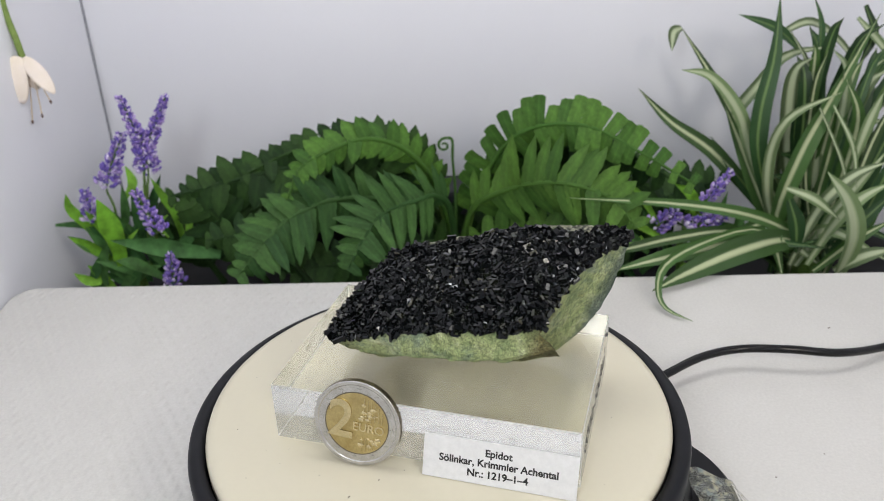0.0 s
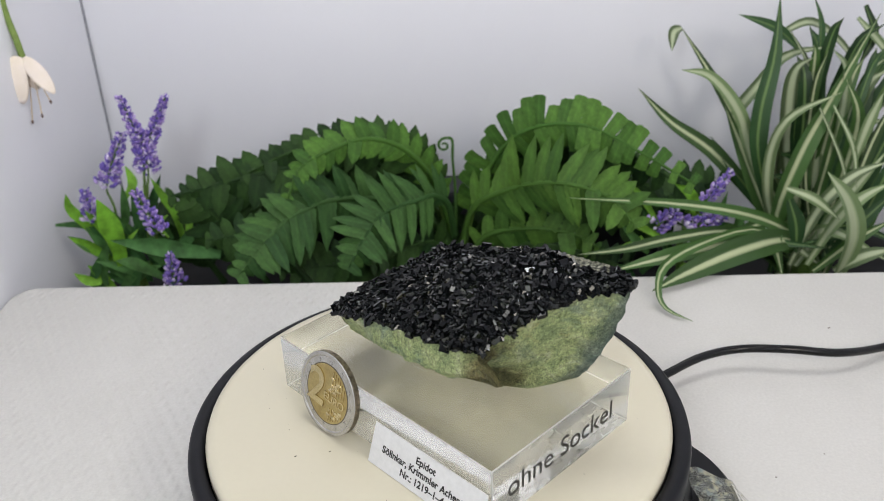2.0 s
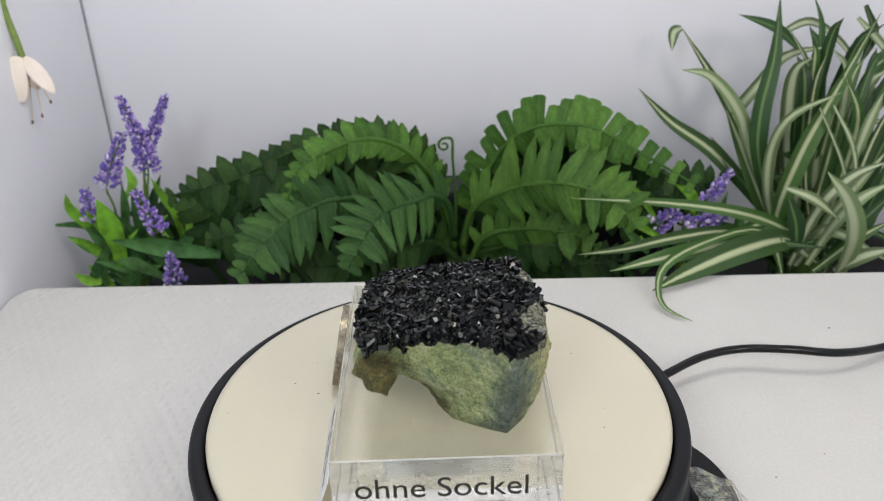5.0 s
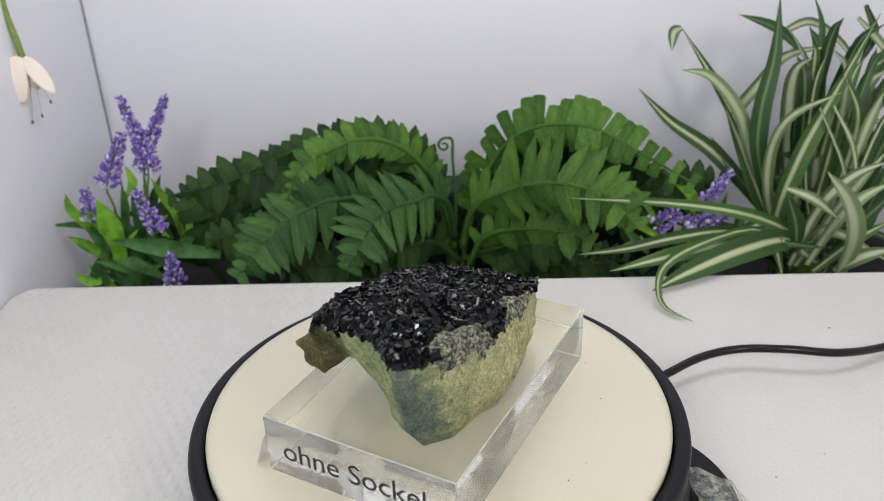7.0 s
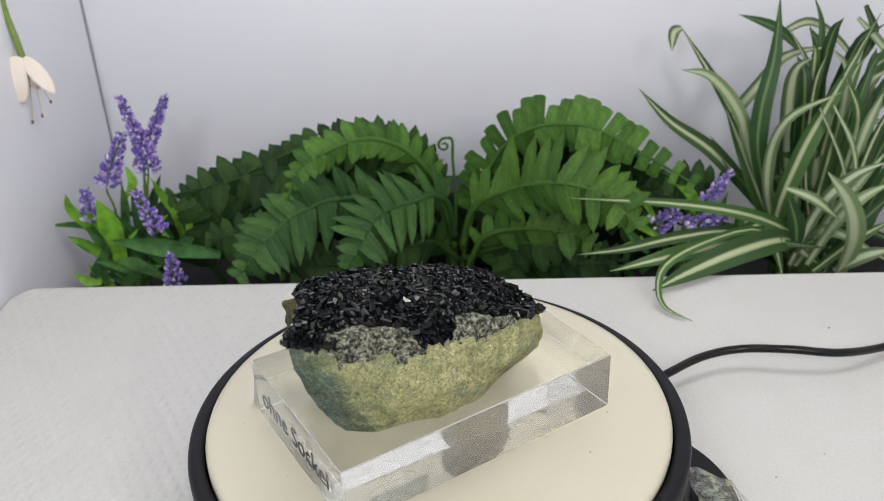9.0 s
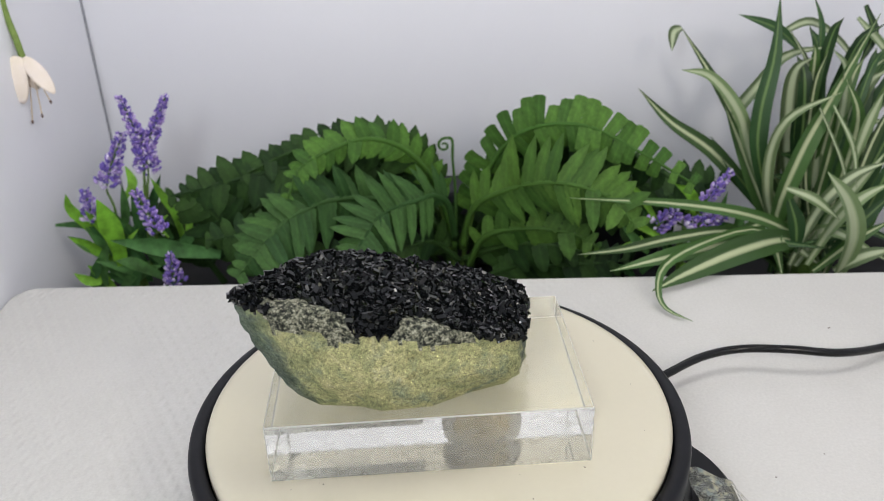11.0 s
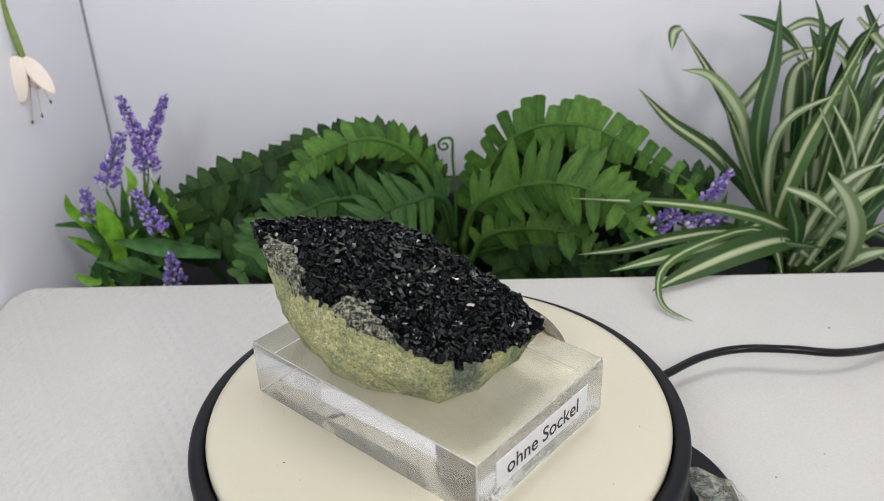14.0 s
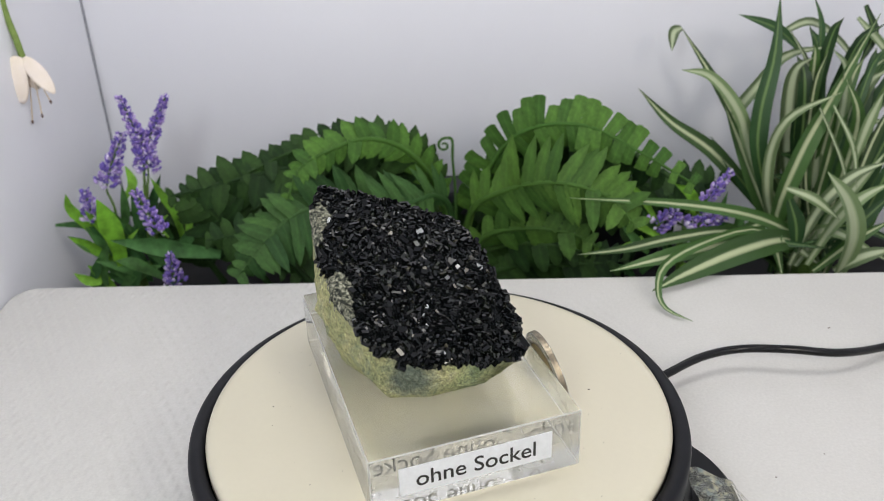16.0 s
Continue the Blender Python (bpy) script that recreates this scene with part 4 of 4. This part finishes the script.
blade(spider_plant, "leaf", [(221, 184, -14), (232, 184, 22), (238, 184, 49)], 7.5, STRIPES["green"])
blade(spider_plant, "leaf", [(209, 200, -15), (201, 204, 24), (201, 210, 66), (207, 214, 85)], 7.0, STRIPES["striped"])
blade(spider_plant, "leaf", [(230, 236, 96), (242, 230, 83), (255, 226, 68)], 5.4, STRIPES["pale"])
blade(spider_plant, "leaf", [(234, 238, 102), (240, 236, 87), (233, 232, 70)], 5.4, STRIPES["green"])
blade(spider_plant, "leaf", [(217, 188, 30), (221, 188, 54), (226, 188, 71)], 6.2, STRIPES["pale"])
blade(spider_plant, "leaf", [(189, 236, 89), (207, 238, 94), (227, 236, 79), (230, 232, 67)], 6.1, STRIPES["pale"])
blade(spider_plant, "leaf", [(138, 216, 13), (121, 220, 20), (105, 224, 24)], 3.7, STRIPES["pale"])
blade(spider_plant, "leaf", [(204, 212, -28), (184, 218, -1), (170, 226, 17), (158, 234, 34)], 7.6, STRIPES["green"])
blade(spider_plant, "leaf", [(204, 190, -27), (179, 186, -13), (161, 180, -6)], 8.4, STRIPES["green"])
blade(spider_plant, "leaf", [(220, 196, -31), (209, 204, -3), (197, 212, 34), (197, 218, 66)], 9.1, STRIPES["green"])
blade(spider_plant, "leaf", [(222, 182, -23), (231, 184, 6), (237, 186, 27)], 5.9, STRIPES["striped"])

for _ in range(46):
    # inner blades of the clump
    x, y = LEAF_RND.uniform(196, 222), LEAF_RND.uniform(198, 222)
    tx, ty, tz = LEAF_RND.uniform(176, 268), LEAF_RND.uniform(205, 250), LEAF_RND.uniform(10, 105)
    blade(spider_plant, "leaf", [(x, y, -45), ((x * 2 + tx) / 3, y + 2, -10 + tz * 0.3), ((x + tx * 2) / 3, (y + ty) / 2, tz * 0.85), (tx, ty, tz)], LEAF_RND.uniform(5.5, 9), STRIPES[LEAF_RND.choice(("green", "green", "striped", "pale"))])

for _ in range(18):
    # low leaves that spread over the edge of the stage
    x, y = LEAF_RND.uniform(150, 235), LEAF_RND.uniform(176, 200)
    dx = LEAF_RND.uniform(-45, 45)
    blade(spider_plant, "leaf", [(200, 196, -38), ((200 + x) / 2, 192, -14), (x, y - 6, -6 + LEAF_RND.uniform(-8, 10)), (x + dx, y - 16, -14 + LEAF_RND.uniform(-6, 12))], LEAF_RND.uniform(6, 10), STRIPES[LEAF_RND.choice(("green", "green", "striped", "pale"))])

lavender = plant("lavender", (-160, 205, FLOOR / MM), "artificial lavender bunch with violet spikes and lime leaves", "flowers")
hold(part("stalk", tube_bm(in_metres([(-160, 205, FLOOR / MM), (-161, 205, -42), (-163, 205, -15)]), 0.005, 10, 8, 0.5), MAT_STEM, lavender), lavender)
blade(lavender, "leaf", [(-166, 194, -11), (-165, 190, 6), (-167, 188, 20), (-169, 187, 31)], 11.6, LEAVES["lime"], 0.55)
blade(lavender, "leaf", [(-137, 214, -12), (-139, 212, 10), (-143, 210, 22), (-147, 208, 33)], 5.4, LEAVES["lime"], 0.55)
blade(lavender, "leaf", [(-183, 208, 0), (-186, 206, 9), (-191, 204, 19), (-191, 203, 28)], 6.0, LEAVES["lime"], 0.55)
blade(lavender, "leaf", [(-173, 200, -10), (-179, 198, -4), (-185, 196, 2), (-191, 194, 7)], 6.6, LEAVES["lime"], 0.55)
blade(lavender, "leaf", [(-170, 206, -24), (-175, 204, -12), (-178, 202, -2), (-184, 200, 10)], 6.7, LEAVES["leaf"], 0.55)
blade(lavender, "leaf", [(-168, 204, -23), (-172, 202, -10), (-180, 200, -3)], 6.1, LEAVES["leaf"], 0.55)
blade(lavender, "leaf", [(-179, 192, -20), (-184, 189, -17), (-190, 187, -11)], 5.4, LEAVES["lime"], 0.55)
blade(lavender, "leaf", [(-171, 212, -10), (-185, 210, 5), (-207, 206, 9)], 4.3, LEAVES["leaf"], 0.55)
blade(lavender, "leaf", [(-169, 206, -28), (-164, 205, -10), (-159, 205, 9)], 6.8, LEAVES["leaf"], 0.55)
blade(lavender, "leaf", [(-156, 202, -26), (-158, 200, -11), (-165, 199, -3)], 6.7, LEAVES["leaf"], 0.55)
blade(lavender, "leaf", [(-178, 196, -24), (-177, 196, -11), (-172, 196, 3)], 6.7, LEAVES["leaf"], 0.55)
blade(lavender, "leaf", [(-112, 190, -5), (-137, 186, 2), (-164, 180, 11)], 10.0, LEAVES["leaf"], 0.55)
blade(lavender, "leaf", [(-145, 192, -18), (-157, 190, -9), (-167, 188, -5)], 7.2, LEAVES["leaf"], 0.55)
blade(lavender, "leaf", [(-133, 204, -4), (-128, 203, 12), (-124, 203, 22)], 4.8, LEAVES["lime"], 0.55)
blade(lavender, "leaf", [(-173, 214, -11), (-166, 214, 10), (-165, 214, 27)], 6.2, LEAVES["leaf"], 0.55)
blade(lavender, "leaf", [(-164, 216, -16), (-160, 216, 9), (-160, 216, 29)], 7.4, LEAVES["leaf"], 0.55)
blade(lavender, "leaf", [(-161, 218, -13), (-154, 220, 10), (-146, 222, 29)], 6.2, LEAVES["leaf"], 0.55)
blade(lavender, "leaf", [(-145, 204, -17), (-133, 203, -3), (-127, 203, 6)], 7.3, LEAVES["leaf"], 0.55)
blade(lavender, "leaf", [(-172, 196, -12), (-165, 194, -1), (-153, 193, 11)], 4.2, LEAVES["lime"], 0.55)
blade(lavender, "leaf", [(-163, 196, -24), (-154, 195, -16), (-145, 194, -12)], 5.5, LEAVES["leaf"], 0.55)
blade(lavender, "leaf", [(-186, 194, -22), (-181, 194, -14), (-177, 193, -5)], 6.1, LEAVES["leaf"], 0.55)
blade(lavender, "leaf", [(-143, 208, -2), (-148, 208, 5), (-141, 207, 12)], 3.7, LEAVES["lime"], 0.55)
blade(lavender, "leaf", [(-164, 214, 20), (-159, 214, 28), (-161, 214, 38)], 5.5, LEAVES["lime"], 0.55)
for _ in range(34):
    # small leaves that fill the bunch
    x, y, z = LEAF_RND.uniform(-182, -138), LEAF_RND.uniform(196, 214), LEAF_RND.uniform(-34, 4)
    dx, dz = LEAF_RND.uniform(-22, 16), LEAF_RND.uniform(6, 26)
    blade(lavender, "leaf", [(x, y, z), (x + dx * 0.5, y - 3, z + dz * 0.6), (x + dx, y - 6, z + dz)], LEAF_RND.uniform(4, 7), LEAVES[LEAF_RND.choice(("lime", "leaf", "leaf", "leaf"))], 0.5)
flower_spike(lavender, (-151, 217, 45), (-157, 216, 75), 4.9, 0)
flower_spike(lavender, (-151, 219, 42), (-135, 220, 73), 5.0, 1)
flower_spike(lavender, (-172, 212, 29), (-159, 214, 56), 6.5, 2)
flower_spike(lavender, (-142, 188, 12), (-149, 188, 34), 6.0, 3)
flower_spike(lavender, (-181, 206, 13), (-182, 206, 28), 6.0, 4)
flower_spike(lavender, (-136, 182, -16), (-136, 182, 0), 5.9, 5)
flower_spike(lavender, (-150, 216, 35), (-150, 216, 56), 7.7, 6)
lavender_small = plant("lavender", (140, 198, FLOOR / MM), "small artificial lavender between the fern and the spider plant", "flowers")
hold(part("stalk", tube_bm(in_metres([(140, 198, FLOOR / MM), (138, 197, -42), (135, 196, -8)]), 0.004, 10, 8, 0.5), MAT_STEM, lavender_small), lavender_small)
blade(lavender_small, "leaf", [(151, 196, -10), (141, 194, 7), (136, 192, 18), (127, 190, 25)], 7.7, LEAVES["lime"], 0.55)
blade(lavender_small, "leaf", [(126, 192, -7), (115, 191, 11), (109, 190, 20), (102, 189, 28)], 4.1, LEAVES["lime"], 0.55)
blade(lavender_small, "leaf", [(128, 190, -9), (117, 188, -2), (107, 186, 5), (98, 185, 9)], 4.1, LEAVES["lime"], 0.55)
blade(lavender_small, "leaf", [(126, 192, -14), (116, 192, 2), (112, 192, 12)], 4.8, LEAVES["leaf"], 0.55)
blade(lavender_small, "leaf", [(116, 188, -14), (109, 186, -6), (99, 184, 6)], 5.4, LEAVES["leaf"], 0.55)
blade(lavender_small, "leaf", [(150, 198, -18), (155, 200, -5), (160, 202, 14)], 5.5, LEAVES["leaf"], 0.55)
blade(lavender_small, "leaf", [(112, 188, -4), (104, 184, -7), (96, 182, -7)], 4.2, LEAVES["lime"], 0.55)
blade(lavender_small, "leaf", [(163, 200, -19), (169, 204, -4), (162, 206, 5)], 6.2, LEAVES["leaf"], 0.55)
for _ in range(16):
    x, y, z = LEAF_RND.uniform(108, 160), LEAF_RND.uniform(192, 206), LEAF_RND.uniform(-34, 0)
    dx, dz = LEAF_RND.uniform(-18, 14), LEAF_RND.uniform(6, 22)
    blade(lavender_small, "leaf", [(x, y, z), (x + dx * 0.5, y - 3, z + dz * 0.6), (x + dx, y - 6, z + dz)], LEAF_RND.uniform(4, 6.5), LEAVES[LEAF_RND.choice(("lime", "leaf", "leaf"))], 0.5)
flower_spike(lavender_small, (143, 194, 8), (158, 196, 28), 5.0, 7)
flower_spike(lavender_small, (119, 188, 2), (130, 188, 10), 7.1, 8)
flower_spike(lavender_small, (134, 186, 1), (155, 188, 6), 7.1, 9)

# ---------------------------------------------------------------- hanging flower by the side board
MAT_PETAL = speckled("cream_petal", [(0.35, (0.86, 0.76, 0.62)), (0.65, (0.90, 0.80, 0.74))], 40, 300, 0.45, 0.35, 0.06, 0.0001, 0, 0.05)
MAT_ANTHER = plain("dark_anther", (0.12, 0.07, 0.06), 0.6)
MAT_STAMEN = plain("pale_stamen", (0.62, 0.5, 0.36), 0.6)
flower = plant("hanging_flower", (-198, 212, 451), "cream-pink artificial bell flower hanging on a green stem", "flower")
hold(part("stem", tube_bm(in_metres([(-198, 212, 451), (-200, 212, 300), (-201, 212, 150), (-201.5, 212, 122), (-199.5, 211, 108), (-198.5, 211, 98)]), 0.00095, 50, 8, 1.9), plain("pale_stem", (0.20, 0.29, 0.07), 0.5, 0.4, 0, 0.2, 200), flower, smooth=True), flower)


def petal(points, width):
    """A spoon-shaped petal curved round its length."""
    path = spline(in_metres(points), 14)
    bm = bmesh.new()
    rows = []
    ring = [2 * math.pi * j / 14 for j in range(14)]
    for k, q in enumerate(path):
        s = k / 14
        way = (path[min(k + 1, 14)] - path[max(k - 1, 0)]).normalized()
        side = way.cross(Vector((0.3, -1, 0.3))).normalized()
        up = side.cross(way)
        w = width * MM / 2 * (0.02 + 0.98 * math.sin(math.pi * (0.05 + 0.94 * s)) ** 0.6)
        rows.append([bm.verts.new(q + side * w * math.cos(a) + up * w * (0.42 * math.sin(a) + 0.25 * math.cos(a) ** 2)) for a in ring])
    for a, b in zip(rows, rows[1:]):
        for j in range(14):
            bm.faces.new((a[j], a[j - 1], b[j - 1], b[j]))
    bm.faces.new(rows[0]), bm.faces.new(rows[-1])
    bmesh.ops.recalc_face_normals(bm, faces=bm.faces)
    hold(part("petal", bm, MAT_PETAL, flower, smooth=True), flower)


petal([(-199.5, 208, 100), (-202, 206, 90), (-201, 205, 77)], 11.5)
petal([(-197, 209, 99), (-191, 207, 91), (-184.5, 205, 81.5)], 8.2)
petal([(-198, 211, 99), (-196, 211, 89), (-195, 212, 82)], 8)
for path in ([(-196, 210, 97), (-199, 209, 77), (-201, 209, 66)], [(-195, 210, 97), (-194, 207, 80), (-194, 206, 70)],
             [(-198, 211, 97), (-203, 211, 75), (-205, 211, 60)], [(-194, 209, 97), (-191, 207, 86), (-188, 206, 77)]):
    stamen = hold(part("stamen", tube_bm(in_metres(path), 0.0003, 14, 6), MAT_STAMEN, flower), flower)
    bm = bmesh.new()
    bmesh.ops.create_icosphere(bm, subdivisions=1, radius=0.0010, matrix=Matrix.Translation(Vector(path[-1]) * MM) @ Matrix.Diagonal((0.7, 0.7, 1.3, 1)))
    part("anther", bm, MAT_ANTHER, stamen, "dark pollen tip")

# ---------------------------------------------------------------- cable and tape
cable = part("power_cable", tube_bm(in_metres([(66, 38, 8), (85, 48, 8), (103, 58, 9), (119, 61, 10), (137, 58, 11), (157, 57, 9), (180, 66, 4.5), (215, 80, 1.8), (250, 84, 1.8), (285, 80, 1.8)]), 0.00165, 90, 12), MAT_CABLE, smooth=True)
tagged(cable, "black rubber power cable running from the turntable", "cable")


def tape_material():
    m, t, b = nodes_of("clear_tape", 0.22, 0, 0.5)
    v = coords(t)
    col = ramp(t, noise_tex(t, 260, 5, 0.7, v), [(0.42, (0.27, 0.31, 0.31)), (0.58, (0.47, 0.45, 0.34))])
    t.links.new(col, b.inputs["Base Color"])
    t.links.new(ramp(t, noise_tex(t, 160, 5, 0.75, v), [(0.42, (0.22, 0.22, 0.22)), (0.62, (0.85, 0.85, 0.85))]), b.inputs["Alpha"])
    bumped(t, b, noise_tex(t, 220, 4, 0.6, v), 0.9, 0.002)
    return m


def tape_bm():
    """A crumpled strip lying from the housing down onto the paper."""
    bm = bmesh.new()
    nx, ny = 26, 18
    grid = []
    for i in range(nx + 1):
        row = []
        for j in range(ny + 1):
            u, w = i / nx, j / ny
            x = 0.078 + 0.036 * u + 0.002 * noise.noise(Vector((w * 4, 1, 0)))
            y = -0.006 - 0.022 * (1 - 0.8 * u) * w - 0.016 * u + 0.003 * noise.noise(Vector((u * 5, 2, 3)))
            z = 0.0105 * (1 - min(1, max(0, (x - 0.0915) / 0.009)) ** 0.7) + 0.0012
            z += 0.0016 * abs(noise.noise(Vector((x, y, 0)) * 220)) + (0.003 * max(0, u - 0.8) * 5 * w)
            row.append(bm.verts.new((x, y, z)))
        grid.append(row)
    for i in range(nx):
        for j in range(ny):
            bm.faces.new((grid[i][j], grid[i + 1][j], grid[i + 1][j + 1], grid[i][j + 1]))
    return bm


tape = part("adhesive_tape", tape_bm(), tape_material(), smooth=True)
tagged(tape, "crumpled dusty clear adhesive tape stuck over the housing", "tape")


def crumbs_bm():
    rnd = random.Random(19)
    bm = bmesh.new()
    for _ in range(5):
        x, y, s = rnd.uniform(0.10, 0.20), rnd.uniform(-0.03, 0.12), rnd.choice((0.0003, 0.0004, 0.0006))
        bmesh.ops.create_icosphere(bm, subdivisions=1, radius=s, matrix=Matrix.Translation((x, y, s * 0.4)) @ Matrix.Diagonal((1, 0.7, 0.5, 1)))
    return bm


tagged(part("crumbs", crumbs_bm(), plain("grey_crumb", (0.22, 0.19, 0.16), 0.8)), "tiny grey crumbs scattered on the paper", "crumbs", kind="stuff")


# ---------------------------------------------------------------- what turns
def motions():
    rate = -14.577      # degrees a second; it gains a little at the end

    def turned(t):
        return rate * t - 0.085 * max(0.0, t - 11.2) ** 2

    for ob in (disc, block, card, coin, specimen):
        walk(ob, [(k * 0.5, pose(0, 0, TOP, 0, 0, turned(k * 0.5))) for k in range(33)])


motions()
